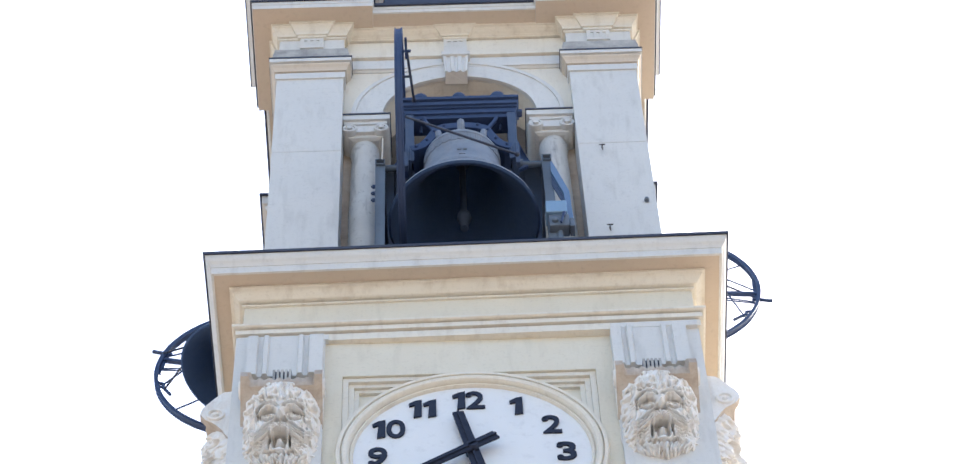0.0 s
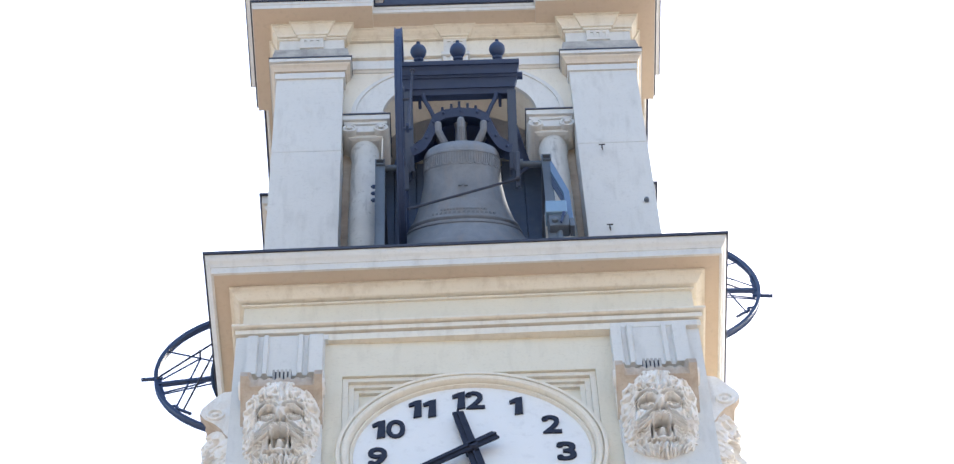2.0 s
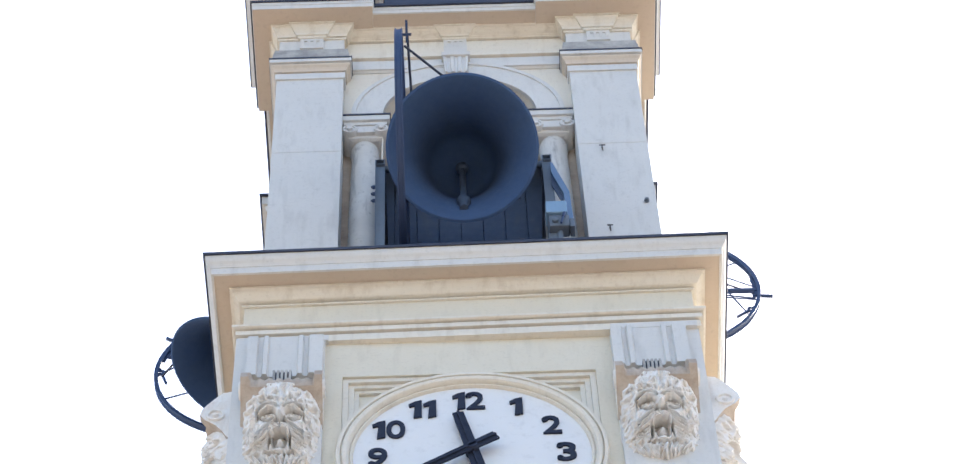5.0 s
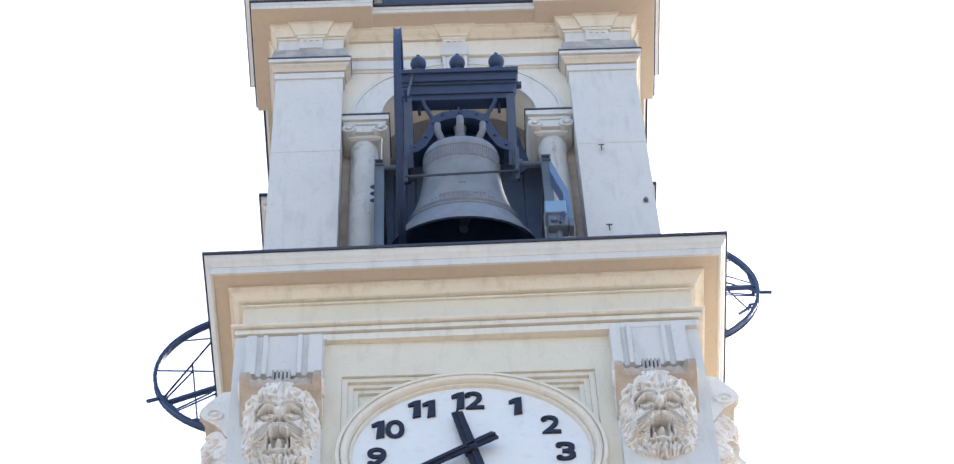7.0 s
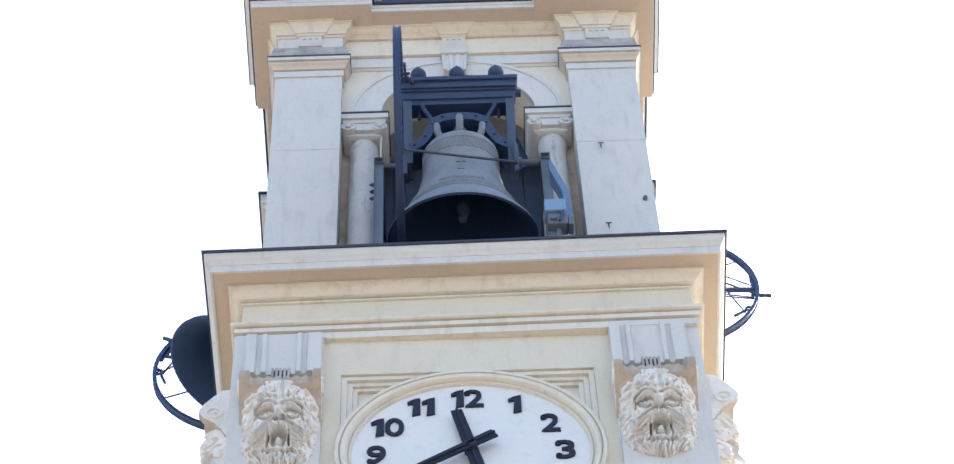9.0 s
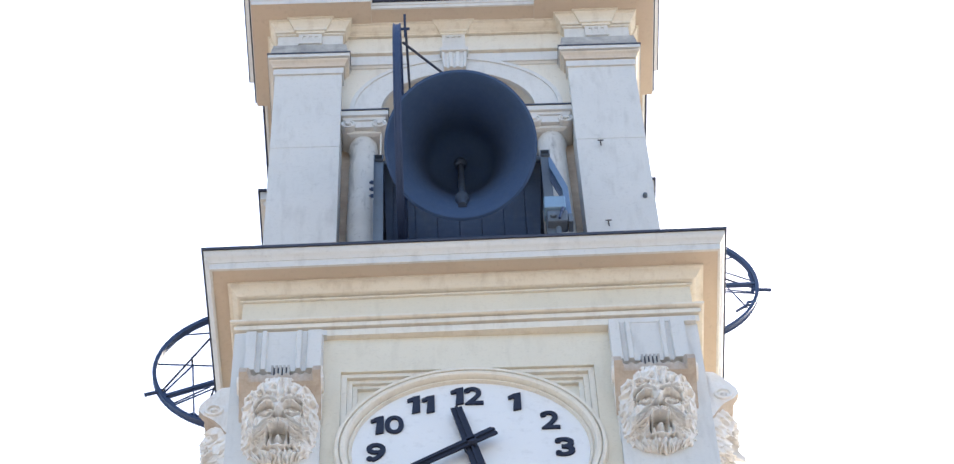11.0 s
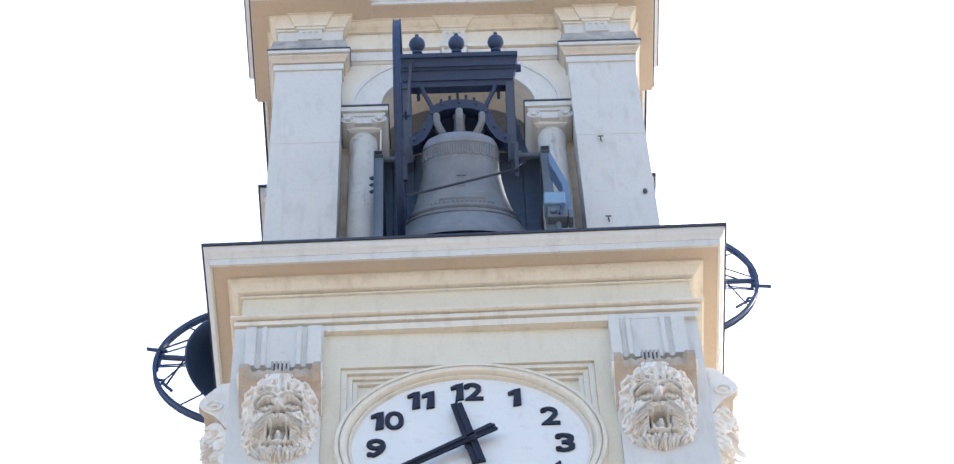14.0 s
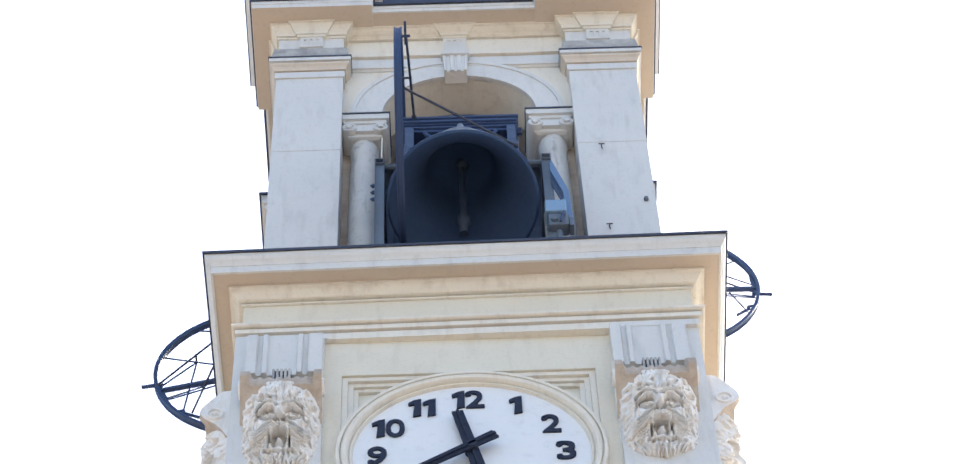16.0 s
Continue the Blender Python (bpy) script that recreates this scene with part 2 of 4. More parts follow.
# architrave, frieze and cornice of the clock storey, set a trace askew on it
ASKEW = Matrix.Translation((0.045, YC, 0)) @ Matrix.Rotation(-0.0115, 4, "Z") @ Matrix.Translation((0, -YC, 0))
bm = bmesh.new()
stack(bm, 0, YC, 0, 0, [(2.18, 24.462), (2.238, 24.464), (2.238, 24.568), (2.18, 24.570), (2.18, 24.590), (2.262, 24.592), (2.264, 24.655), (2.205, 24.657), (2.205, 24.672), (2.282, 24.674), (2.302, 24.684), (2.302, 24.712), (2.21, 24.735)])
part("architrave", bm, CREAM, tower, "stepped cream architrave moulding", m=ASKEW)
for sx in (-1, 1):
    bm = bmesh.new()
    box(bm, sx * 1.78 - 0.42, sx * 1.78 + 0.42, -0.022, 0.05, 24.455, 24.54, bevel=0.004)
    part("architrave_block", bm, WHITE, tower, "white break of the architrave over a pilaster", m=ASKEW)
bm = bmesh.new()
stack(bm, 0, YC, 0, 0, [(2.203, 24.70), (2.203, 25.19)])
part("frieze", bm, YELLOW, tower, "plain pale yellow frieze", m=ASKEW)
bm = bmesh.new()
cyma = [(2.17, 25.130), (2.17, 25.146), (2.228, 25.148), (2.228, 25.172), (2.17, 25.174), (2.17, 25.196), (2.240, 25.198)]
for i in range(9):
    u = i / 8
    cyma.append((2.245 + 0.095 * u, 25.20 + 0.09 * (u - 0.16 * math.sin(6.283 * u))))
cyma += [(2.352, 25.292), (2.352, 25.325), (2.2, 25.33)]
stack(bm, 0, YC, 0, 0, cyma)
part("cornice_moulding", bm, CREAM, tower, "cream cyma moulding under the cornice", m=ASKEW)
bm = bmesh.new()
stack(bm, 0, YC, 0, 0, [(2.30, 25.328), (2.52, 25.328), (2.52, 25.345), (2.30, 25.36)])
part("cornice_soffit", bm, OCHRE, tower, "underside of the cornice, warm bounced light put in its ochre", m=ASKEW)
bm = bmesh.new()
stack(bm, 0, YC, 0, 0, [(2.495, 25.335), (2.495, 25.312), (2.52, 25.312), (2.522, 25.412), (2.530, 25.414), (2.534, 25.430), (2.546, 25.452), (2.566, 25.476), (2.580, 25.505), (2.586, 25.54), (2.588, 25.56), (2.4, 25.562)], ring=True)
cor = part("cornice_fascia", bm, WHITE, tower, "white moulded cornice edge", m=ASKEW)
bm = bmesh.new()
stack(bm, 0, YC, 0, 0, [(2.57, 25.562), (2.606, 25.552), (2.61, 25.585), (2.5, 25.60), (2.06, 25.66)])
part("cornice_flashing", bm, LEAD, tower, "dark lead flashing on the cornice", m=ASKEW)

# ---- belfry ----
FB = YC - 2.05     # face of the piers
PX = (1.294 + 2.05) / 2
PH = (2.05 - 1.294) / 2


def flared_bracket(parent, y, half, profile, low, out, m=None):
    """A bracket that widens upwards; a plain block with three notches below it. Profile: half width, reach, height."""
    b = bmesh.new()
    loops = [[b.verts.new(v) for v in ((-w, y + 0.05, z), (-w, y - d, z), (w, y - d, z), (w, y + 0.05, z))] for w, d, z in profile]
    for a, c in zip(loops, loops[1:]):
        for i in range(4):
            b.faces.new((a[i], a[(i + 1) % 4], c[(i + 1) % 4], c[i]))
    b.faces.new(loops[0][::-1])
    b.faces.new(loops[-1])
    head = part("bracket", b, CREAM, parent, "small flared cream bracket", m=m)
    b = bmesh.new()
    z1 = profile[0][2] + 0.003
    step = half * 0.52
    edges = [-half] + [v for i in (-1, 0, 1) for v in (i * step - 0.02, i * step + 0.02)] + [half]
    for i, (e0, e1) in enumerate(zip(edges, edges[1:])):
        if i % 2 == 0:
            box(b, e0, e1, y - out, y + 0.03, low, z1)
        else:
            box(b, e0, e1, y - out, y + 0.03, low, low + 0.05)
            box(b, e0, e1, y - out, y + 0.03, z1 - 0.05, z1)
            box(b, e0, e1, y - out + 0.012, y + 0.03, low + 0.05, z1 - 0.05)
    part("notched_block", b, WHITE, head, "white block with three notches")


def pier(k):
    b = bmesh.new()
    stack(b, -PX, FB + PH, PH, PH, [(0, 25.6), (0, 28.50), (-0.004, 28.505), (-0.004, 28.512), (0.002, 28.515), (0.002, 30.20)])
    p = part("pier", b, WHITE, tower, "weathered white stucco belfry pier", m=side(k))
    b = bmesh.new()
    stack(b, -PX, FB + PH, PH, PH, [(-0.02, 30.19), (0.022, 30.192), (0.022, 30.318), (0.0, 30.32)])
    part("cap_band", b, WHITE, p, "plain white band below the cap")
    b = bmesh.new()
    stack(b, -PX, FB + PH, PH, PH, [(0.0, 30.322), (0.008, 30.335), (0.036, 30.337), (0.040, 30.365), (0.052, 30.395), (0.074, 30.425), (0.078, 30.452), (0.02, 30.454)])
    part("cap_moulding", b, TAN, p, "moulding of a pier cap, tan underside shading put in its colour")
    b = bmesh.new()
    stack(b, -PX, FB + PH, PH, PH, [(0.02, 30.456), (0.06, 30.462), (0.060, 30.474), (0.094, 30.476), (0.094, 30.552), (0.0, 30.56)])
    part("cap_slab", b, WHITE, p, "white slab of a pier cap")
    b = bmesh.new()
    stack(b, -PX, FB + PH, PH, PH, [(0.06, 30.558), (0.101, 30.546), (0.101, 30.574), (0.0, 30.60)])
    part("flashing", b, LEAD, p, "dark lead flashing on the cap")
    b = bmesh.new()
    stack(b, -PX, FB + PH, PH, PH, [(0.0, 30.588), (0.066, 30.582), (0.062, 30.70), (0.052, 30.78), (0.044, 30.865), (0.0, 30.88)])
    part("weathered_step", b, GREY_STONE, p, "soot-grey weathered step above the cap")
    b = bmesh.new()
    stack(b, -PX, FB + PH, PH, PH, [(0.0, 30.64), (0.0, 31.172)])
    part("entablature_block", b, WHITE, p, "white frieze block above a pier")
    b = bmesh.new()
    stack(b, -PX, FB + PH, PH, PH, [(-0.03, 31.170), (0.018, 31.172), (0.018, 31.205), (-0.005, 31.207), (-0.005, 31.218), (0.034, 31.220), (0.034, 31.255), (0.040, 31.275), (0.060, 31.31), (0.085, 31.345), (0.094, 31.385), (0.110, 31.388), (0.110, 31.42), (0, 31.43)])
    part("entablature_moulding", b, CREAM, p, "cream moulding that flares out under the soffit")
    # small flared bracket with three notches, on the two outer faces
    for q in (0, 1):
        turn = Matrix.Translation((-PX, 0, 0)) if q == 0 else Matrix.Translation((-PX, FB + PH, 0)) @ Matrix.Rotation(-math.pi / 2, 4, "Z") @ Matrix.Translation((0, -FB - PH, 0))
        flared_bracket(p, FB, 0.135, [(0.165, 0.045, 31.170), (0.165, 0.045, 31.215), (0.190, 0.062, 31.217), (0.198, 0.066, 31.265), (0.220, 0.085, 31.31), (0.245, 0.112, 31.36), (0.252, 0.120, 31.385), (0.272, 0.138, 31.387), (0.274, 0.142, 31.424)], 30.94, 0.03, turn)
    return p


for k in range(4):
    pier(k)

AW = YC - 1.90        # face of the arch walls
SPRING, AR, ARC_X = 29.50, 0.866, 0.02


def arch_wall(k):
    """The wall with its round arch between two piers, on two columns."""
    b = bmesh.new()
    n = 28
    y0, y1 = AW, AW + 0.46
    arc = [(ARC_X + AR * math.cos(math.pi * i / n), SPRING + AR * math.sin(math.pi * i / n)) for i in range(n + 1)]
    x1, top = 1.30, 30.60
    for y, flip in ((y0, 0), (y1, 1)):
        for i in range(n):
            a, c = arc[i], arc[i + 1]
            ta = (min(max((a[0] - ARC_X) / AR * 1.3, -x1), x1), top)
            tc = (min(max((c[0] - ARC_X) / AR * 1.3, -x1), x1), top)
            b.faces.new([b.verts.new((px, y, pz)) for px, pz in (a, ta, tc, c)])
        for s in (-1, 1):
            b.faces.new([b.verts.new((px, y, pz)) for px, pz in ((ARC_X + s * AR, SPRING), (s * x1, SPRING), (s * x1, top))])
    for i in range(n):
        a, c = arc[i], arc[i + 1]
        b.faces.new([b.verts.new(v) for v in ((a[0], y0, a[1]), (c[0], y0, c[1]), (c[0], y1, c[1]), (a[0], y1, a[1]))])
    for s in (-1, 1):
        b.faces.new([b.verts.new(v) for v in ((ARC_X + s * AR, y0, SPRING), (s * x1, y0, SPRING), (s * x1, y1, SPRING), (ARC_X + s * AR, y1, SPRING))])
    bmesh.ops.remove_doubles(b, verts=b.verts, dist=1e-4)
    w = part("arch_wall", b, CREAM, tower, "cream stucco wall pierced by a round arch", m=side(k))
    # raised band round the arch
    b = bmesh.new()
    for r0, r1, d in ((AR, 1.150, 0.045), (1.150, 1.20, 0.062)):
        ring = []
        for i in range(n + 1):
            c, s = math.cos(math.pi * i / n), math.sin(math.pi * i / n)
            ring.append([b.verts.new((r * c + (ARC_X if r < 1 else 0), y, SPRING + r * s)) for r, y in ((r0, AW + 0.02), (r0, AW - d), (r1, AW - d), (r1, AW + 0.02))])
        for a, c in zip(ring, ring[1:]):
            for i in range(4):
                j = (i + 1) % 4
                b.faces.new((a[i], a[j], c[j], c[i]))
        b.faces.new(ring[0])
        b.faces.new(ring[-1][::-1])
    part("archivolt", b, WHITE, w, "raised white band round the arch")
    # keystone
    b = bmesh.new()
    xs = [-1.0, -0.82, -0.74, -0.50, -0.42, -0.16, -0.08, 0.08, 0.16, 0.42, 0.50, 0.74, 0.82, 1.0]
    ds = [0.13, 0.13, 0.115, 0.115, 0.13, 0.13, 0.115, 0.115, 0.13, 0.13, 0.115, 0.115, 0.13, 0.13]
    lo = [b.verts.new((0.126 * x, AW - d, 30.345)) for x, d in zip(xs, ds)]
    hi = [b.verts.new((0.145 * x, AW - d, 30.72)) for x, d in zip(xs, ds)]
    bk = [b.verts.new(v) for v in ((0.126, AW + 0.03, 30.315), (-0.126, AW + 0.03, 30.315), (0.145, AW + 0.03, 30.72), (-0.145, AW + 0.03, 30.72))]
    for i in range(len(lo) - 1):
        b.faces.new((lo[i], lo[i + 1], hi[i + 1], hi[i]))
    b.faces.new(lo[::-1] + [bk[1], bk[0]])
    b.faces.new(hi + [bk[2], bk[3]])
    b.faces.new((lo[-1], bk[0], bk[2], hi[-1]))
    b.faces.new((bk[1], lo[0], hi[0], bk[3]))
    part("keystone", b, WHITE, w, "fluted white keystone")
    b = bmesh.new()
    box(b, -0.165, 0.165, AW - 0.155, AW + 0.02, 30.715, 30.79, bevel=0.008)
    part("keystone_cap", b, WHITE, w, "white slab on the keystone")
    flared_bracket(w, AW - 0.03, 0.135, [(0.150, 0.045, 31.27), (0.150, 0.045, 31.305), (0.165, 0.066, 31.307), (0.172, 0.072, 31.335), (0.195, 0.10, 31.36), (0.222, 0.132, 31.39), (0.235, 0.146, 31.406), (0.248, 0.160, 31.408), (0.250, 0.165, 31.424)], 30.93, 0.035)
    # columns with scrolled capitals, and the slab above
    for s in (-1, 1):
        b = bmesh.new()
        m = Matrix.Translation((s * 1.048, AW + 0.20, 0))
        prof = [(0, 25.7), (0.22, 25.7), (0.22, 25.8), (0.20, 25.86), (0.182, 25.92)]
        for i in range(9):
            u = i / 8
            prof.append((0.176 - 0.028 * u ** 1.7, 25.95 + 2.93 * u))
        prof += [(0.162, 28.97), (0.162, 29.00), (0.150, 29.01), (0.158, 29.08), (0, 29.08)]
        lathe(b, prof, 24, m)
        col = part("column", b, SPECKLED, tower, "round white stucco column with dark spots", smooth=True, m=side(k))
        b = bmesh.new()
        stack(b, s * 1.035, AW + 0.20, 0, 0, [(0.15, 29.065), (0.185, 29.08), (0.190, 29.09), (0.190, 29.13), (0.17, 29.14)])
        part("capital", b, WHITE, col, "scrolled white capital")
        for q in (-1, 1):
            b = bmesh.new()
            mm = Matrix.Translation((s * 1.035 + q * 0.175, AW - 0.045, 29.185)) @ Matrix.Rotation(-math.pi / 2, 4, "X")
            lathe(b, [(0, -0.03), (0.03, -0.03), (0.035, 0.0), (0.055, 0.0), (0.06, -0.015), (0.08, -0.015), (0.09, 0.01), (0.09, 0.49), (0, 0.5)], 20, mm)
            part("volute", b, WHITE, col, "white scroll of the capital", smooth=True)
        b = bmesh.new()
        box(b, s * 1.035 - 0.17, s * 1.035 + 0.17, AW - 0.035, AW + 0.44, 29.13, 29.25)
        part("cushion", b, WHITE, col, "plain band between the scrolls")
        b = bmesh.new()
        stack(b, s * 1.035, AW + 0.21, 0.205, 0.21, [(0, 29.235), (0.015, 29.245), (0.015, 29.305), (0.035, 29.307), (0.035, 29.365), (0.065, 29.367), (0.065, 29.47), (0, 29.475)])
        part("impost", b, WHITE, col, "moulded slab above the capital")
        b = bmesh.new()
        stack(b, s * 1.035, AW + 0.21, 0.205, 0.21, [(0.05, 29.472), (0.076, 29.464), (0.076, 29.492), (0, 29.508)])
        part("flashing", b, LEAD, col, "dark flashing on the slab")
        # jamb coloured brown for the shade in the gap beside the column
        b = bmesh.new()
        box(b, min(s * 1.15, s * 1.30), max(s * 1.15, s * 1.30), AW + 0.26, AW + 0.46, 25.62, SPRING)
        part("jamb", b, STAINED_SHADED, tower, "narrow jamb behind a column, shade of the gap put in its brown", m=side(k))
    return w


for k in range(4):
    arch_wall(k)

# entablature, soffit and upper cornice
bm = bmesh.new()
stack(bm, 0, YC, 0, 0, [(1.88, 30.575), (1.915, 30.578), (1.932, 30.60), (1.95, 30.602), (1.95, 30.806), (1.90, 30.81)])
part("entablature_band", bm, WHITE, tower, "white band above the arches")
bm = bmesh.new()
stack(bm, 0, YC, 0, 0, [(1.90, 30.808), (1.938, 30.810), (1.938, 30.822), (1.985, 30.824), (1.985, 30.866), (1.932, 30.88), (1.932, 31.285), (1.90, 31.287), (1.90, 31.303), (1.958, 31.305), (1.958, 31.332), (1.966, 31.334),
                        (1.976, 31.345), (2.008, 31.358), (2.035, 31.376), (2.050, 31.398), (2.068, 31.400), (2.078, 31.424), (1.9, 31.43)])
part("entablature", bm, CREAM, tower, "stepped cream entablature above the arches")
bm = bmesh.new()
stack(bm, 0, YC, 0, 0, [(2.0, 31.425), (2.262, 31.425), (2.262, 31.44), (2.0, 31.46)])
part("upper_soffit", bm, OCHRE, tower, "underside of the upper cornice, warm bounced light put in its ochre")
bm = bmesh.new()
stack(bm, 0, YC, 0, 0, [(2.245, 31.43), (2.245, 31.415), (2.265, 31.415), (2.272, 31.47), (2.282, 31.472), (2.285, 31.53), (2.2, 31.54)], ring=True)
part("upper_fascia", bm, WHITE, tower, "white edge of the upper cornice")
bm = bmesh.new()
stack(bm, 0, YC, 0, 0, [(2.27, 31.533), (2.312, 31.528), (2.315, 31.575), (1.9, 31.66)])
part("upper_flashing", bm, LEAD, tower, "dark lead flashing on the upper cornice")


def cornice_corner(cx, cy, hy, tall):
    """A projecting corner of the upper cornice; the front ones carry a second, wider slab."""
    b = bmesh.new()
    edge = [(0.004, 31.413), (0.008, 31.49), (0.016, 31.492), (0.018, 31.555), (-0.1, 31.56)] if tall else [(0.015, 31.413), (0.022, 31.51), (0.055, 31.512), (0.06, 31.68), (0, 31.70)]
    stack(b, cx, cy, 0.70, hy, [(-0.02, 31.43), (-0.02, 31.413)] + edge, ring=True)
    c = part("cornice_corner", b, WHITE, tower, "projecting corner of the upper cornice")
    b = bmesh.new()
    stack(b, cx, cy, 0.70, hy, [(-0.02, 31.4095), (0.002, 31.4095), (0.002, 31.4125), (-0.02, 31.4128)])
    part("soffit", b, OCHRE, c, "underside with bounced light put in its ochre")
    b = bmesh.new()
    stack(b, cx, cy, 0.70, hy, [(0.01, 31.557), (0.036, 31.55), (0.036, 31.585), (-0.1, 31.60)] if tall else [(0.05, 31.682), (0.088, 31.672), (0.088, 31.71), (-0.1, 31.76)])
    part("flashing", b, LEAD, c, "dark lead flashing")
    if tall:
        b = bmesh.new()
        stack(b, cx, cy, 0.70, hy, [(-0.12, 31.59), (-0.12, 32.02), (-0.05, 32.03)])
        part("attic_block", b, YELLOW, c, "plain yellow block above the cornice")
        b = bmesh.new()
        stack(b, cx, cy - 0.045, 0.70, hy - 0.045, [(-0.14, 32.00), (0.075, 32.00), (0.085, 32.03), (0.118, 32.06), (0.120, 32.11), (0, 32.12)])
        part("eaves_slab", b, WHITE, c, "white overhanging slab above the cornice")
        b = bmesh.new()
        stack(b, cx, cy - 0.045, 0.70, hy - 0.045, [(0.10, 32.113), (0.134, 32.103), (0.134, 32.14), (-0.1, 32.18)])
        part("eaves_flashing", b, LEAD, c, "dark lead edge of the slab")


for sx in (-1, 1):
    cornice_corner(sx * 1.66, 0.545, 0.672, True)
    cornice_corner(sx * 1.66, 3.42, 0.80, False)
bm = bmesh.new()
stack(bm, 0, YC, 0, 0, [(1.95, 31.6), (1.95, 33.6), (0.2, 36.5)])
part("roof", bm, LEAD, tower, "plain dark roof")
bm = bmesh.new()
stack(bm, 0, YC, 0, 0, [(1.86, 30.85), (1.86, 31.3)])
part("belfry_ceiling", bm, CREAM, tower, "cream plastered belfry ceiling")
bm = bmesh.new()
stack(bm, 0, YC, 0, 0, [(2.1, 24.72), (2.1, 25.14), (2.06, 25.62)])
part("belfry_floor", bm, LEAD, tower, "dark belfry floor")


# ---- carved masks on scrolled consoles ----
def bump2(x, v, cx, cv, sx, sv, h):
    return h * math.exp(-((x - cx) / sx) ** 2 - ((v - cv) / sv) ** 2)


def ridge(x, v, pts, w, h):
    """A raised strand along a bent line."""
    best = 9.0
    for (x0, v0), (x1, v1) in zip(pts, pts[1:]):
        dx, dv = x1 - x0, v1 - v0
        t = max(0.0, min(1.0, ((x - x0) * dx + (v - v0) * dv) / (dx * dx + dv * dv)))
        best = min(best, math.hypot(x - x0 - t * dx, v - v0 - t * dv))
    return h * math.exp(-(best / w) ** 2)


LOCKS = random.Random(7)
STRANDS = []
for i in range(11):                                   # hair that springs from the brow
    a = math.pi * (0.04 + 0.92 * i / 10)
    c, q = math.cos(a), math.sin(a)
    j = LOCKS.uniform(-0.035, 0.035)
    STRANDS.append(([(0.20 * c, 0.085 + 0.05 * q), (0.25 * c + j, 0.09 + 0.10 * q), (0.29 * c - j, 0.08 + 0.15 * q), (0.335 * c, 0.06 + 0.20 * q + j * 0.5)], 0.021, 0.050))
for s_ in (-1, 1):
    for i in range(8):                                # side locks
        v0 = 0.05 - 0.056 * i
        j = LOCKS.uniform(-0.03, 0.03)
        STRANDS.append(([(s_ * 0.215, v0 + 0.045), (s_ * 0.25, v0 + j), (s_ * 0.285, v0 - 0.01 + j), (s_ * 0.295, v0 - 0.05), (s_ * 0.335, v0 - 0.065)], 0.020, 0.046))
    for i in range(4):                                # curls beside the mouth
        STRANDS.append(([(s_ * 0.120, -0.205 - 0.032 * i), (s_ * 0.165, -0.240 - 0.030 * i), (s_ * 0.205, -0.228 - 0.030 * i), (s_ * 0.245, -0.265 - 0.026 * i)], 0.014, 0.055))
    for i in range(3):                                # moustache, swept out to curled ends
        STRANDS.append(([(s_ * 0.012, -0.088 - 0.015 * i), (s_ * 0.075, -0.100 - 0.018 * i), (s_ * 0.15, -0.146 - 0.024 * i), (s_ * 0.225, -0.178 - 0.032 * i), (s_ * 0.27, -0.165 - 0.036 * i)], 0.015, 0.085))
    for i in range(6):                                # beard
        j = LOCKS.uniform(-0.02, 0.02)
        STRANDS.append(([(s_ * (0.015 + 0.045 * i), -0.345 + 0.010 * i), (s_ * (0.04 + 0.05 * i) + j, -0.385 + 0.008 * i), (s_ * (0.012 + 0.046 * i), -0.420 + j), (s_ * (0.035 + 0.042 * i), -0.475 + 0.016 * i)], 0.014, 0.050))
    STRANDS.append(([(s_ * 0.020, 0.018), (s_ * 0.060, 0.060), (s_ * 0.125, 0.072), (s_ * 0.205, 0.026)], 0.017, 0.065))       # brow
    STRANDS.append(([(s_ * 0.030, 0.085), (s_ * 0.090, 0.118), (s_ * 0.16, 0.108), (s_ * 0.215, 0.068)], 0.013, 0.040))       # furrow
    STRANDS.append(([(s_ * 0.060, 0.002), (s_ * 0.110, 0.020), (s_ * 0.175, -0.008)], 0.009, 0.050))                         # lids
    STRANDS.append(([(s_ * 0.064, -0.014), (s_ * 0.114, -0.030), (s_ * 0.170, -0.018)], 0.009, 0.045))
    STRANDS.append(([(s_ * 0.074, -0.050), (s_ * 0.120, -0.078), (s_ * 0.170, -0.112), (s_ * 0.205, -0.130)], 0.013, 0.045))  # cheek fold
    STRANDS.append(([(s_ * 0.078, -0.150), (s_ * 0.075, -0.292)], 0.014, 0.150))                                            # long teeth


GROOVES = [([(0.045, 0.012), (0.11, 0.034), (0.188, 0.000)], 0.009, 0.060), ([(0.060, -0.026), (0.115, -0.043), (0.178, -0.030)], 0.008, 0.050),
           ([(0.020, 0.052), (0.07, 0.092), (0.14, 0.096), (0.215, 0.050)], 0.010, 0.055), ([(0.0, -0.072), (0.08, -0.082), (0.15, -0.124), (0.235, -0.156)], 0.010, 0.060),
           ([(0.0, -0.342), (0.13, -0.330)], 0.010, 0.070), ([(0.205, 0.05), (0.218, -0.05), (0.245, -0.13)], 0.011, 0.060), ([(0.02, 0.135), (0.10, 0.145), (0.19, 0.110)], 0.009, 0.045)]


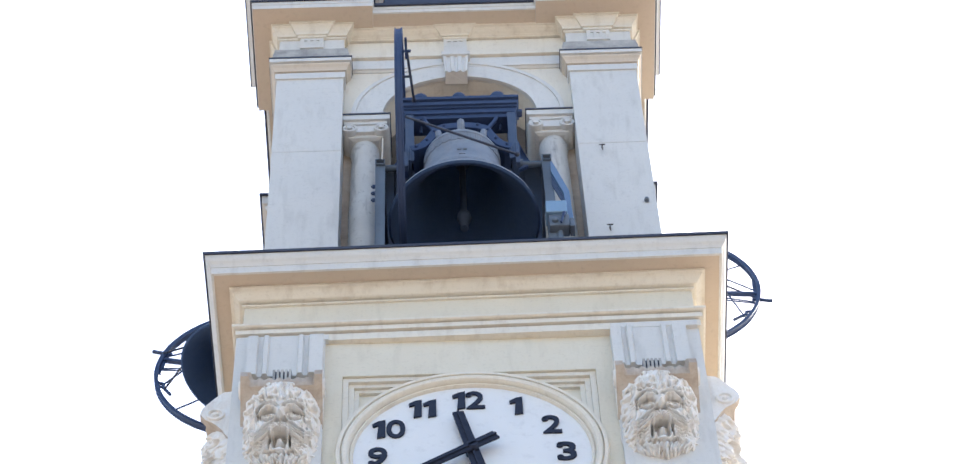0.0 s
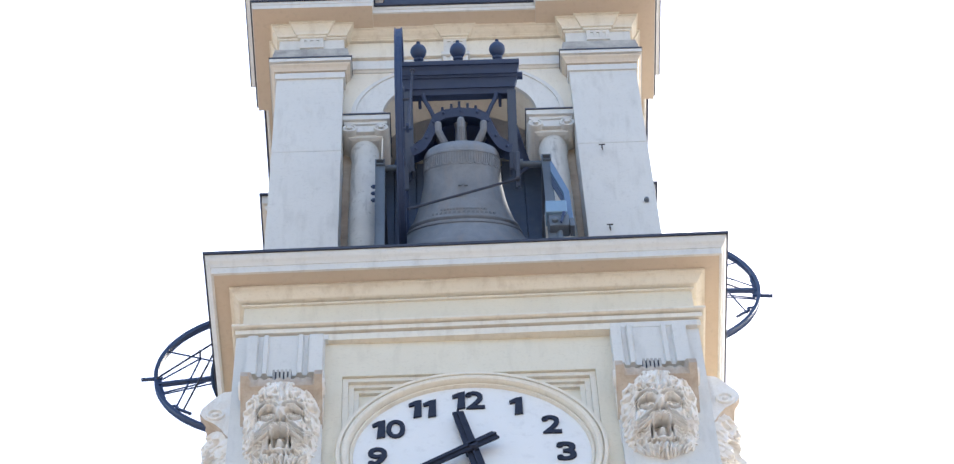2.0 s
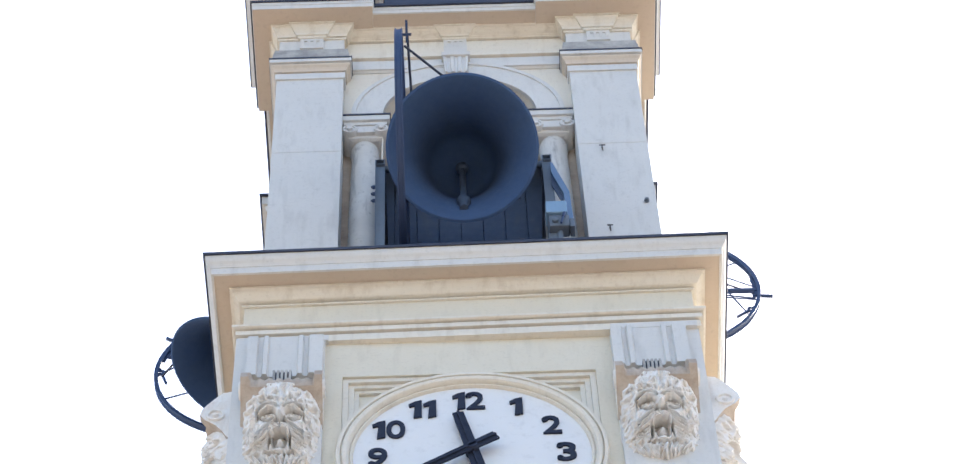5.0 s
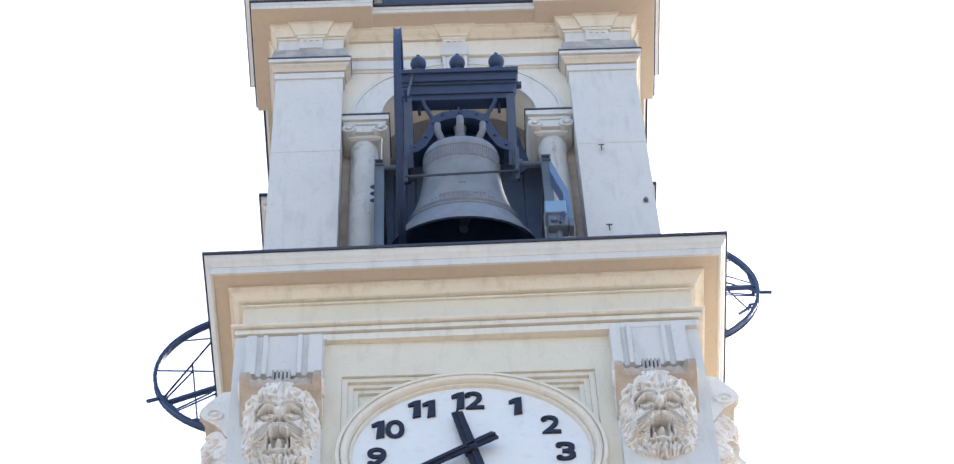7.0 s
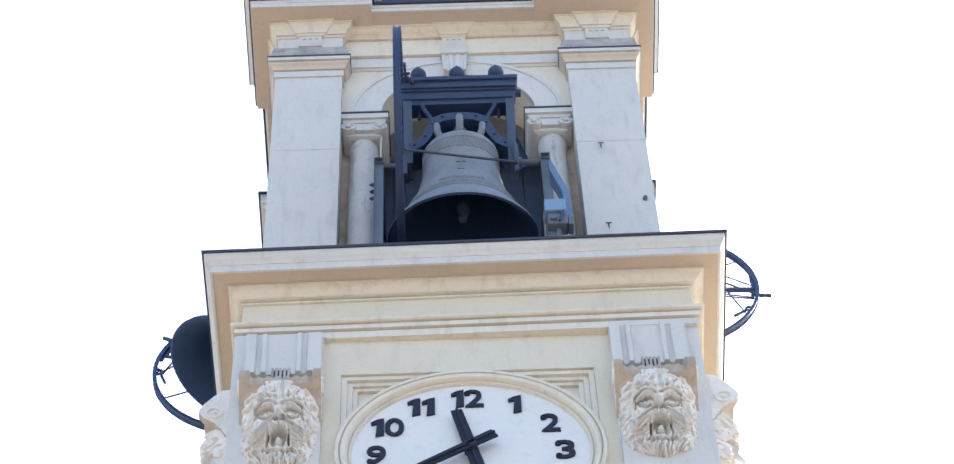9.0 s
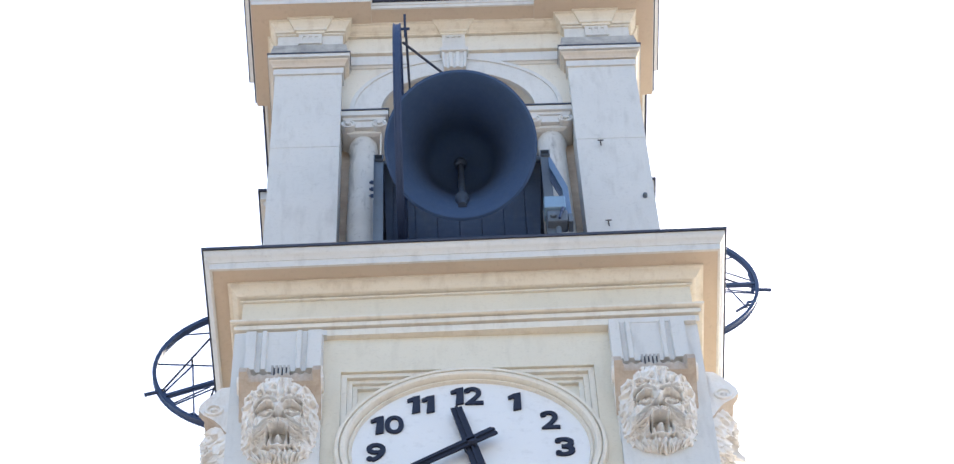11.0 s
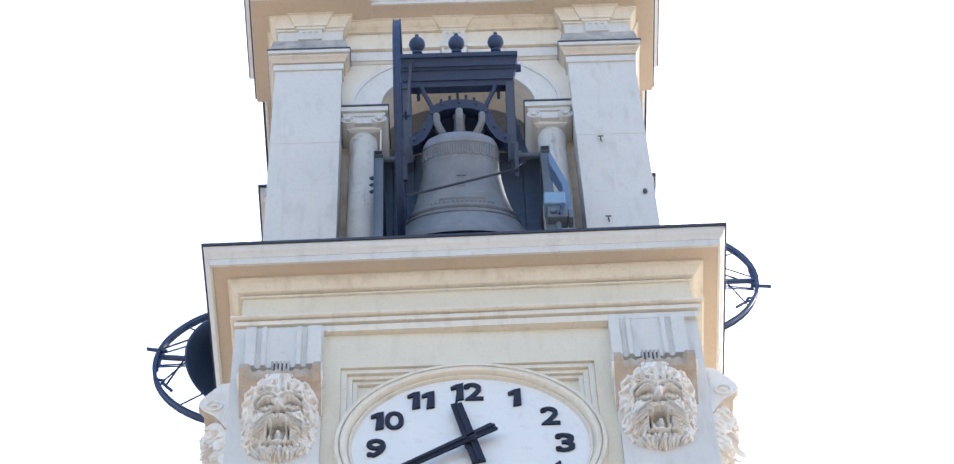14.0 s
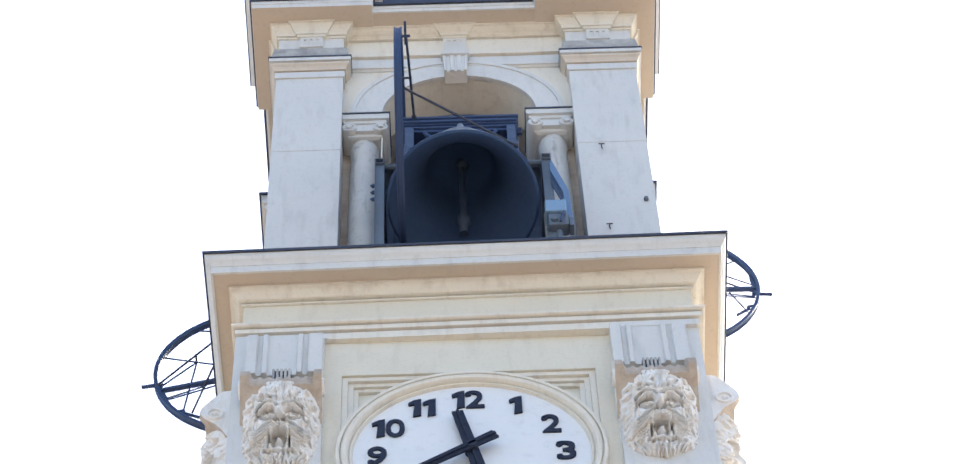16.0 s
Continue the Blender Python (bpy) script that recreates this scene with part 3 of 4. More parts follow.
def mask_relief(x, v):
    """How far the bearded, open-mouthed mask stands out of its rounded block."""
    x0, v0 = x, v
    calm = 0.22 + 0.78 * min(1.0, max(0.0, (abs(x0) - 0.17) / 0.07, (v0 - 0.11) / 0.05, (-0.33 - v0) / 0.04))
    x += calm * (0.016 * noise.noise((x0 * 14, v0 * 14, 9.0)) + 0.008 * noise.noise((x0 * 34, v0 * 34, 3.0)))
    v += calm * (0.018 * noise.noise((x0 * 13, v0 * 13, 1.0)) + 0.009 * noise.noise((x0 * 31, v0 * 31, 6.0)))
    a = abs(x)
    h = -0.26 * (1 - math.sqrt(max(0.0, 1 - (a / 0.375) ** 2)))
    h += bump2(x, v, 0, 0.010, 0.030, 0.040, 0.13) + bump2(x, v, 0, -0.020, 0.034, 0.022, 0.12) + bump2(a, v, 0.052, -0.030, 0.018, 0.015, 0.10)    # nose
    h += bump2(x, v, 0, 0.10, 0.20, 0.06, 0.06)                                                        # forehead
    h -= bump2(a, v, 0.032, -0.046, 0.019, 0.012, 0.20)                                                # nostrils
    h -= bump2(a, v, 0.118, 0.010, 0.055, 0.030, 0.05)                                                 # eye hollows
    h += bump2(a, v, 0.116, -0.006, 0.034, 0.014, 0.065)
    h += bump2(a, v, 0.175, -0.072, 0.045, 0.036, 0.075)                                               # cheeks
    arch = -0.142 - 0.5 * a * a / 0.13
    if a < 0.106 and -0.300 < v < arch:
        h -= 0.17 * min(1, (0.106 - a) / 0.014) * min(1, (v + 0.300) / 0.02, (arch - v) / 0.014)
    h += bump2(x, v, 0, -0.236, 0.042, 0.048, 0.24)                                                    # tongue
    h += bump2(x, v, 0, -0.318, 0.12, 0.015, 0.075)                                                    # lower lip
    h += 1.2 * max(ridge(x, v, *q) for q in STRANDS)
    h -= max(ridge(a, v, *q) for q in GROOVES)
    wild = min(1.0, max(0.0, (calm - 0.22) / 0.78))
    h += wild * (0.018 * (1 - 2.2 * abs(noise.noise((x * 15 + 3 * v, v * 11, 4.0)))) + 0.018 * (1 - 2.2 * abs(noise.noise((x * 30, v * 24, 8.0)))))
    h += 0.014 * noise.noise((x * 19, v * 19, 2.0)) + 0.012 * noise.noise((x * 45, v * 45, 5.0))
    return h


def mask_corbel():
    """A bearded mask with open mouth under a scrolled console, cut from one stone."""
    b = bmesh.new()
    nx, nv = 128, 128
    grid = []
    for j in range(nv + 1):
        v = -0.485 + 0.785 * j / nv
        row = []
        for i in range(nx + 1):
            x = -0.372 + 0.744 * i / nx
            narrow = 1 - 0.42 * max(0.0, (-0.29 - v) / 0.195) ** 2 - 0.30 * max(0.0, (v - 0.16) / 0.16) ** 2
            fall = max(0.0, (-0.41 - v) / 0.075) ** 2 * 0.08
            h0 = 0.02 + 0.21 * max(0.0, v + 0.46) / 0.71
            z0 = (v - 0.83 * h0) / 0.55
            d = mask_relief(x, v) - fall
            row.append(b.verts.new((x * narrow, min(0.05, -h0 - 0.85 * d), z0 - 0.53 * d)))
        grid.append(row)
    for j in range(nv):
        for i in range(nx):
            b.faces.new((grid[j][i], grid[j][i + 1], grid[j + 1][i + 1], grid[j + 1][i]))
    # skirt back to the wall
    rim = [grid[0][i] for i in range(nx + 1)] + [grid[j][nx] for j in range(1, nv + 1)] + [grid[nv][i] for i in range(nx - 1, -1, -1)] + [grid[j][0] for j in range(nv - 1, 0, -1)]
    back = [b.verts.new((v.co.x, 0.06, v.co.z)) for v in rim]
    for i in range(len(rim)):
        j = (i + 1) % len(rim)
        b.faces.new((rim[j], rim[i], back[i], back[j]))
    # console: scroll over the brow, its underside sweeps back to the wall
    prof = [(0.03, 0.60), (-0.05, 0.53), (-0.12, 0.44), (-0.19, 0.34), (-0.235, 0.26), (-0.25, 0.18), (-0.24, 0.13), (-0.20, 0.10), (-0.14, 0.05), (-0.08, -0.04), (-0.03, -0.14), (0.03, -0.20)]
    face_count = len(b.faces)
    cuts = [-0.380] + [-0.35 + 0.7 * i / 32 for i in range(33)] + [0.380]
    rows = []
    for n, x in enumerate(cuts):
        d = -0.045 if abs(x) > 0.30 else 0.012 * (n % 4 in (1, 2))
        rows.append([b.verts.new((x, y + (d if 0 < q < 6 else 0), z - (d if 0 < q < 6 else 0))) for q, (y, z) in enumerate(prof)])
    for a, c in zip(rows, rows[1:]):
        for q in range(len(prof)):
            t = (q + 1) % len(prof)
            b.faces.new((a[q], a[t], c[t], c[q]))
    for row in (rows[0], rows[-1]):
        b.faces.new(row)
    front_count = len(b.faces) - 2
    for s in (-1, 1):                                 # spiral bosses on both ends
        m = Matrix.Translation((s * 0.376, -0.15, 0.20)) @ Matrix.Rotation(s * math.pi / 2, 4, "Y")
        lathe(b, [(0, 0.03), (0.02, 0.03), (0.035, 0.0), (0.055, 0.0), (0.065, 0.025), (0.085, 0.025), (0.095, 0.0)], 20, m)
    b.faces.ensure_lookup_table()
    for f in b.faces[face_count:front_count]:
        f.material_index = 1
    return b


first = part("carved_mask", mask_corbel(), STONE, None, smooth=True)
first.data.materials.append(STAINED_SHADED)
tagged(first, "weathered stone mask with open mouth and curly beard on the pilaster", "carved mask", "masks on the clock storey")
MASK_Z = 23.20
first.matrix_basis = pose(-1.745, 0, MASK_Z)
for k, x in ((0, 1.735), (1, -1.745), (3, 1.735)):
    copy_thing(first, side(k) @ pose(x, 0, MASK_Z))

# ---- the clock ----
clock = tagged(empty("tower_clock", pose(0, 0.10, DIAL_Z)), "white enamel tower clock dial with black numerals and pointers", "clock")
face_up = Matrix.Rotation(math.pi / 2, 4, "X")
bm = bmesh.new()
lathe(bm, [(0, 0), (0, 0.035), (1.10, 0.035), (1.12, 0.0), (1.12, -0.1), (0, -0.1)][1:], 96, face_up)
part("dial", bm, ENAMEL, clock, "white enamel dial")
bm = bmesh.new()
lathe(bm, [(1.085, -0.1), (1.085, 0.045), (1.098, 0.068), (1.112, 0.066), (1.115, 0.052), (1.122, 0.052), (1.128, 0.085), (1.145, 0.108), (1.170, 0.116), (1.188, 0.110), (1.191, 0.088), (1.198, 0.088), (1.204, 0.118), (1.235, 0.118), (1.245, 0.095), (1.25, 0.06), (1.25, -0.1)], 96, face_up, closed=True)
part("bezel", bm, CREAM, clock, "moulded cream ring round the dial", smooth=True)


ONE = [(0.034, 0.140), (-0.030, 0.122), (-0.088, 0.078), (-0.082, 0.038), (-0.032, 0.056), (-0.044, -0.142), (-0.004, -0.132), (0.034, -0.120)]


def solid(b, outline):
    """Thickens an outline of the dial's plane."""
    f = [b.verts.new((x, y, 0.012)) for x, y in outline]
    k = [b.verts.new((x, y, -0.012)) for x, y in outline]
    b.faces.new(f)
    for i in range(len(f)):
        b.faces.new((f[i], k[i], k[(i + 1) % len(f)], f[(i + 1) % len(f)]))


def glyph(b, char, at):
    """One digit of the built-in font, made bold, with ball ends on its open strokes."""
    cu = bpy.data.curves.new("numeral", "FONT")
    cu.body, cu.size, cu.align_x, cu.align_y, cu.extrude, cu.offset, cu.bevel_depth = char, 0.375, "CENTER", "CENTER", 0.010, 0.003, 0.002
    ob = bpy.data.objects.new("numeral_text", cu)
    scene.collection.objects.link(ob)
    me = bpy.data.meshes.new_from_object(ob.evaluated_get(bpy.context.evaluated_depsgraph_get()))
    bpy.data.objects.remove(ob)
    xs, ys = [v.co.x for v in me.vertices], [v.co.y for v in me.vertices]
    mx, my, w, h = (min(xs) + max(xs)) / 2, (min(ys) + max(ys)) / 2, max(xs) - min(xs), max(ys) - min(ys)
    me.transform(Matrix.Translation((at, 0, 0)) @ Matrix.Diagonal((0.175 / w, 0.276 / h, 1, 1)) @ Matrix.Translation((-mx, -my, 0)))
    b.from_mesh(me)
    bpy.data.meshes.remove(me)
    left, top = at - 0.091, 0.141
    for x, y in {"2": [(left + 0.028, top - 0.056)], "3": [(left + 0.028, top - 0.050), (left + 0.028, -top + 0.048)], "9": [(left + 0.034, -top + 0.045)]}.get(char, ()):
        solid(b, [(x + 0.030 * math.cos(q * math.pi / 6), y + 0.030 * math.sin(q * math.pi / 6)) for q in range(12)])


def numeral(n):
    b = bmesh.new()
    if n == 11:
        solid(b, [(x - 0.045, y) for x, y in ONE])
        solid(b, [(x + 0.090, y) for x, y in ONE])
    elif n == 1:
        solid(b, [(x + 0.022, y) for x, y in ONE])
    elif n > 9:
        solid(b, [(x - 0.068, y) for x, y in ONE])
        glyph(b, str(n)[1], 0.062)
    else:
        glyph(b, str(n), 0.0)
    a = radians(30 * n)
    part("numeral", b, INK, clock, m=Matrix.Translation((0.86 * math.sin(a) + (-0.012 if n > 9 else 0.0), -0.043, 0.86 * math.cos(a))) @ face_up)


for n in range(1, 13):
    numeral(n)


def pointer(name, tip, tail, w0, w1, y, deg):
    b = bmesh.new()
    prism(b, [(-w0 / 2, -tail), (w0 / 2, -tail), (w1 / 2, tip), (-w1 / 2, tip)], y - 0.012, y + 0.012)
    prism(b, [(-0.012, -tail), (0.012, -tail), (0.012, tip), (-0.012, tip)], y - 0.03, y - 0.010)
    return part(name, b, INK, clock, m=Matrix.Rotation(radians(deg), 4, "Y"))


pointer("hour_pointer", 0.60, 0.35, 0.125, 0.105, -0.10, -11.5)
pointer("minute_pointer", 0.98, 0.27, 0.11, 0.07, -0.14, 234.5)
bm = bmesh.new()
lathe(bm, [(0, -0.02), (0.06, -0.02), (0.06, 0.15), (0.045, 0.17), (0, 0.17)], 20, face_up)
part("hub", bm, INK, clock, smooth=True)

# ---- bells ----
AXIS_Z = 27.812


def make_bell(name, s, label, pin=0.0, flip=1):
    """A bell in its swinging frame: local x is the axle, -y looks out of the belfry, the origin lies on the axle. s: size."""
    bell = tagged(empty(name), label, "bell", "bells of the belfry")

    def p(nm, b, mat, lab="", smooth=False, par=None):
        bmesh.ops.scale(b, vec=(s, s, s), verts=b.verts)
        return part(nm, b, mat, par or bell, lab, smooth)

    outer = [(0.0, 0.215), (0.22, 0.213), (0.31, 0.198), (0.370, 0.165), (0.398, 0.12), (0.404, 0.085), (0.411, 0.08), (0.411, 0.06), (0.404, 0.055), (0.404, -0.05), (0.410, -0.10), (0.410, -0.115), (0.408, -0.13),
             (0.425, -0.25), (0.455, -0.39), (0.482, -0.48), (0.520, -0.58), (0.562, -0.665), (0.580, -0.672), (0.590, -0.69), (0.588, -0.708), (0.578, -0.722), (0.590, -0.738), (0.614, -0.745), (0.620, -0.762), (0.612, -0.775), (0.640, -0.81),
             (0.70, -0.905), (0.755, -0.968), (0.782, -1.00), (0.791, -1.035)]
    inner = [(0.791, -1.035), (0.765, -1.045), (0.745, -1.035), (0.70, -0.98), (0.62, -0.88), (0.54, -0.74), (0.47, -0.56), (0.42, -0.38), (0.385, -0.18), (0.365, -0.07), (0.335, 0.02), (0.28, 0.09), (0.19, 0.135), (0.09, 0.158), (0, 0.16)]
    b = bmesh.new()
    lathe(b, outer, 64)
    # scalloped frieze round the shoulder, inscription bars and an emblem on the waist
    for i in range(30):
        for k in range(6):
            a0, a1 = (6.28318 * (i + (1 - math.cos(math.pi * q / 6)) / 2) / 30 for q in (k, k + 1))
            z0, z1 = (-0.035 - 0.045 * math.sin(math.pi * q / 6) for q in (k, k + 1))
            bar(b, (0.408 * math.cos(a0), 0.408 * math.sin(a0), z0), (0.408 * math.cos(a1), 0.408 * math.sin(a1), z1), 0.009, 5)
        a0 = 6.28318 * i / 30
        for q in (0.0, 0.35, 0.65):
            aa = a0 + q * 0.209
            bar(b, (0.406 * math.cos(aa), 0.406 * math.sin(aa), 0.05), (0.408 * math.cos(aa), 0.408 * math.sin(aa), -0.035 - 0.03 * (q > 0)), 0.005, 5)
    shell = p("bell_body", b, BRONZE, "grey weathered bronze bell with scalloped frieze", True)
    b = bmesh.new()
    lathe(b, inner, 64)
    p("inside", b, INNER, "inside of the bell, blue shade put in its colour", True, shell)
    b = bmesh.new()
    for row, (z, r) in enumerate(((-0.605, 0.531), (-0.645, 0.549))):
        for i in range(15):
            a = radians(-90 + (i - 7) * (3.6 if row == 0 else 5.0))
            m = Matrix.Rotation(a, 4, "Z") @ Matrix.Translation((r - 0.006, 0, z))
            box(b, 0, 0.018, -0.014, 0.014, -0.010, 0.010, m)
    p("inscription_bars", b, BRONZE, "raised unreadable inscription", par=shell)
    b = bmesh.new()
    m = Matrix.Rotation(-math.pi / 2, 4, "Z") @ Matrix.Translation((0.444, 0, -0.355)) @ Matrix.Rotation(radians(-13.5), 4, "Y")
    for q in ((-0.012, 0.012, -0.10, 0.09), (-0.05, 0.05, 0.02, 0.045), (-0.035, 0.035, -0.11, -0.09)):
        box(b, 0, 0.016, q[0], q[1], q[2], q[3], m)
    p("emblem", b, BRONZE, "small raised cross", par=shell)
    # crown loops
    for a in (0, 60, 120, 180, 240, 300):
        b = bmesh.new()
        pts = [(0.195, 0.18), (0.205, 0.24), (0.245, 0.30), (0.280, 0.36), (0.282, 0.43)]
        for q0, q1 in zip(pts, pts[1:]):
            bar(b, (q0[0], 0, q0[1]), (q1[0], 0, q1[1]), 0.04, 10)
        for q in pts:
            ball(b, (q[0], 0, q[1]), 0.04, seg=10)
        bmesh.ops.rotate(b, verts=b.verts, cent=(0, 0, 0), matrix=Matrix.Rotation(radians(a + 30), 3, "Z"))
        p("crown_loop", b, BRONZE, "bronze crown loop", True, shell)
    b = bmesh.new()
    lathe(b, [(0, 0.19), (0.07, 0.19), (0.06, 0.42), (0.075, 0.48), (0, 0.48)], 14)
    p("crown_post", b, BRONZE, "", True, shell)
    # curved strap over the crown, to both side posts
    b = bmesh.new()
    half_strap = [(0.0, 0.572), (0.09, 0.568), (0.18, 0.553), (0.255, 0.515), (0.290, 0.455), (0.325, 0.375), (0.370, 0.285), (0.425, 0.205), (0.485, 0.165), (0.54, 0.15)]
    strap = [(-x, z) for x, z in reversed(half_strap[1:])] + half_strap
    th = 0.060
    rows = []
    for i, (x, z) in enumerate(strap):
        x0, z0 = strap[max(0, i - 1)]
        x1, z1 = strap[min(len(strap) - 1, i + 1)]
        n = Vector((-(z1 - z0), x1 - x0)).normalized()
        rows.append([b.verts.new((x + n.x * d, y, z + n.y * d)) for d, y in ((-th, -0.16), (th * 0.6, -0.16), (th * 0.6, 0.16), (-th, 0.16))])
    for r0, r1 in zip(rows, rows[1:]):
        for i in range(4):
            b.faces.new((r0[i], r0[(i + 1) % 4], r1[(i + 1) % 4], r1[i]))
    b.faces.new(rows[0])
    b.faces.new(rows[-1][::-1])
    for q in strap[1:-1:2]:
        for y in (-0.165, 0.165):
            ball(b, (q[0], y, q[1]), 0.018, seg=8)
    p("crown_strap", b, STEEL, "curved dark steel strap over the crown")
    b = bmesh.new()
    prism(b, [(x * 0.96, z - 0.02) for x, z in strap] + [(0.48, 0.13), (0.41, 0.22), (-0.41, 0.22), (-0.48, 0.13)], 0.20, 0.23)
    p("yoke_plate", b, STEEL, "dark steel yoke plate behind the crown")
    for x in (-0.19, -0.095, -0.01, 0.08, 0.165):
        b = bmesh.new()
        bar(b, (x, -0.02, 0.53), (x, -0.02, 0.725 - abs(x) * 0.35), 0.015, 8)
        lathe(b, [(0, 0), (0.03, 0), (0.03, 0.035), (0, 0.035)], 6, Matrix.Translation((x, -0.02, 0.615 - abs(x) * 0.2)))
        p("bolt", b, STEEL, "dark threaded bolt with nut")
    # counterweight beam with three ball finials
    b = bmesh.new()
    half = [(0.11, 0.772), (0.11, 0.835), (0.135, 0.837), (0.135, 0.865), (0.105, 0.867), (0.105, 0.955), (0.125, 0.957), (0.125, 0.985), (0.15, 0.987), (0.155, 1.025), (0.125, 1.027), (0.125, 1.09), (0.155, 1.095), (0.155, 1.139)]
    outline = half + [(-y, z) for y, z in reversed(half)]
    ends = [[b.verts.new((x * (1.0 if z > 1.05 else 0.965 if z > 0.9 else 0.915), y, z)) for y, z in outline] for x in (-0.645, 0.645)]
    b.faces.new(ends[0])
    b.faces.new(ends[1][::-1])
    for i in range(len(outline)):
        k = (i + 1) % len(outline)
        b.faces.new((ends[0][i], ends[0][k], ends[1][k], ends[1][i]))
    if s < 1.0:
        bmesh.ops.translate(b, vec=(0, 0, -0.16), verts=b.verts)
    beam = p("counterweight_beam", b, STEEL, "dark built-up steel counterweight beam")
    for q in (-1, 1) if s == 1.0 else ():
        b = bmesh.new()
        lathe(b, [(0, 0), (0.045, 0), (0.045, 0.075), (0, 0.075)], 6, Matrix.Translation((q * 0.605, 0, 0.995)) @ Matrix.Rotation(q * math.pi / 2, 4, "Y"))
        p("end_bolt", b, STEEL, "", par=beam)
    for x in (-0.43, -0.006, 0.418) if s == 1.0 else ():
        b = bmesh.new()
        prof = [(0, 1.135), (0.085, 1.135), (0.085, 1.15), (0.05, 1.16), (0.04, 1.185), (0.055, 1.20), (0.055, 1.21)]
        for i in range(2, 11):
            a = math.pi * i / 11
            prof.append((0.088 * math.sin(a), 1.302 - 0.088 * math.cos(a) - 0.004))
        prof += [(0.02, 1.385), (0.02, 1.41), (0, 1.412)]
        lathe(b, prof, 20, Matrix.Translation((x, 0, 0)))
        p("ball_finial", b, STEEL, "dark ball finial", True, beam)
    for x in (-0.43, 0.43):
        b = bmesh.new()
        bar(b, (x, 0, 0.655), (x, 0, 0.82), 0.017)
        p("bolt", b, STEEL)
    for q in (-1, 1):
        b = bmesh.new()
        pts = [(0.395, 0.79), (0.375, 0.71), (0.335, 0.64), (0.300, 0.57), (0.285, 0.52)]
        for q0, q1 in zip(pts, pts[1:]):
            bar(b, (q * q0[0], -0.10, q0[1]), (q * q1[0], -0.10, q1[1]), 0.024)
        p("scroll_brace", b, STEEL, "curved brace")
        b = bmesh.new()
        box(b, q * 0.553 - 0.046, q * 0.553 + 0.046, -0.15, -0.11, -0.08, 0.80)
        box(b, q * 0.553 - 0.046, q * 0.553 + 0.046, 0.11, 0.15, -0.08, 0.80)
        box(b, q * 0.553 - 0.016, q * 0.553 + 0.016, -0.11, 0.11, -0.08, 0.80)
        p("side_post", b, MID_STEEL, "steel side post of the swinging frame")
        b = bmesh.new()
        bar(b, (q * 0.53, -0.10, 0.18), (q * 0.36, -0.10, 0.30), 0, square=(0.05, 0.05))
        bar(b, (q * 0.60, 0, 0.32), (q * 0.70, 0, 0.03), 0, square=(0.04, 0.05))
        p("brace", b, STEEL, "dark diagonal brace")
        b = bmesh.new()
        prism(b, [(q * 0.585, 0.47), (q * 0.60, 0.46), (q * 0.705, 0.08), (q * 0.705, -0.05), (q * 0.60, -0.12)], -0.02, 0.02)
        p("gusset", b, STEEL, "dark steel gusset plate")
        b = bmesh.new()
        box(b, q * 0.590 - 0.022, q * 0.590 + 0.022, -0.24, -0.16, -0.30, 0.08, bevel=0.006)
        box(b, q * 0.575 - 0.03, q * 0.575 + 0.03, -0.17, 0.17, -0.10, 0.10, bevel=0.006)
        p("hanger_plate", b, MID_STEEL, "bolted hanger plate")
        b = bmesh.new()
        bar(b, (q * 0.55, 0, 0), (q * 0.90, 0, 0), 0.038, 14)
        bar(b, (q * 0.60, 0, 0), (q * 0.65, 0, 0), 0.062, 14)
        p("axle", b, GREY_STEEL, "steel axle end", True)
    # rim wheel on one side
    wx, wr, wide = (-0.634, 1.50, 0.8) if s == 1.0 else (-0.67, 1.50, 1.0)
    turn = Matrix.Translation((wx, 0, 0)) @ Matrix.Rotation(math.pi / 2, 4, "Y")
    b = bmesh.new()
    lathe(b, [(wr + d, x * wide) for d, x in ((-0.055, -0.042), (0, -0.05), (0, -0.036), (-0.014, -0.025), (-0.014, 0.025), (0, 0.036), (0, 0.05), (-0.055, 0.042))], 72, turn, closed=True)
    wheel = p("wheel", b, STEEL, "large dark grooved rope wheel", True)

    def on(deg, r, x=wx):
        a = radians(deg)
        return (x, -r * math.cos(a), r * math.sin(a))

    # lattice of thin rods: a node on each arm, tied to the rim at three places
    for k, deg in enumerate((31.5, 121.5, 211.5, 308.5)):
        for d0, r0, d1, r1 in ((deg, wr - 0.04, deg, 0.1), (deg - 29, wr - 0.07, deg, 0.97), (deg - 58, wr - 0.09, deg, 0.97)) if k < 3 else ((deg, wr - 0.04, deg, 0.1),):
            b = bmesh.new()
            bar(b, on(d0, r0), on(d1, r1), 0.0125, 6)
            p("rod", b, STEEL, par=wheel)
    for d0, r0, d1, r1 in ((-9.2, wr - 0.07, -6.3, 0.82), (-10.7, wr - 0.04, -10.7, 0.3)):
        b = bmesh.new()
        bar(b, on(d0, r0), on(d1, r1), 0.0125, 6)
        p("rod", b, STEEL, par=wheel)
    b = bmesh.new()
    bar(b, on(-5.5, 0.1), on(-1.0, wr - 0.05), 0, square=(0.062, 0.05))
    p("main_spoke", b, STEEL, "thick main spoke", par=wheel)
    ring_at = -25.5 if flip > 0 else -21.5
    b = bmesh.new()
    c = on(ring_at, wr - 0.085)
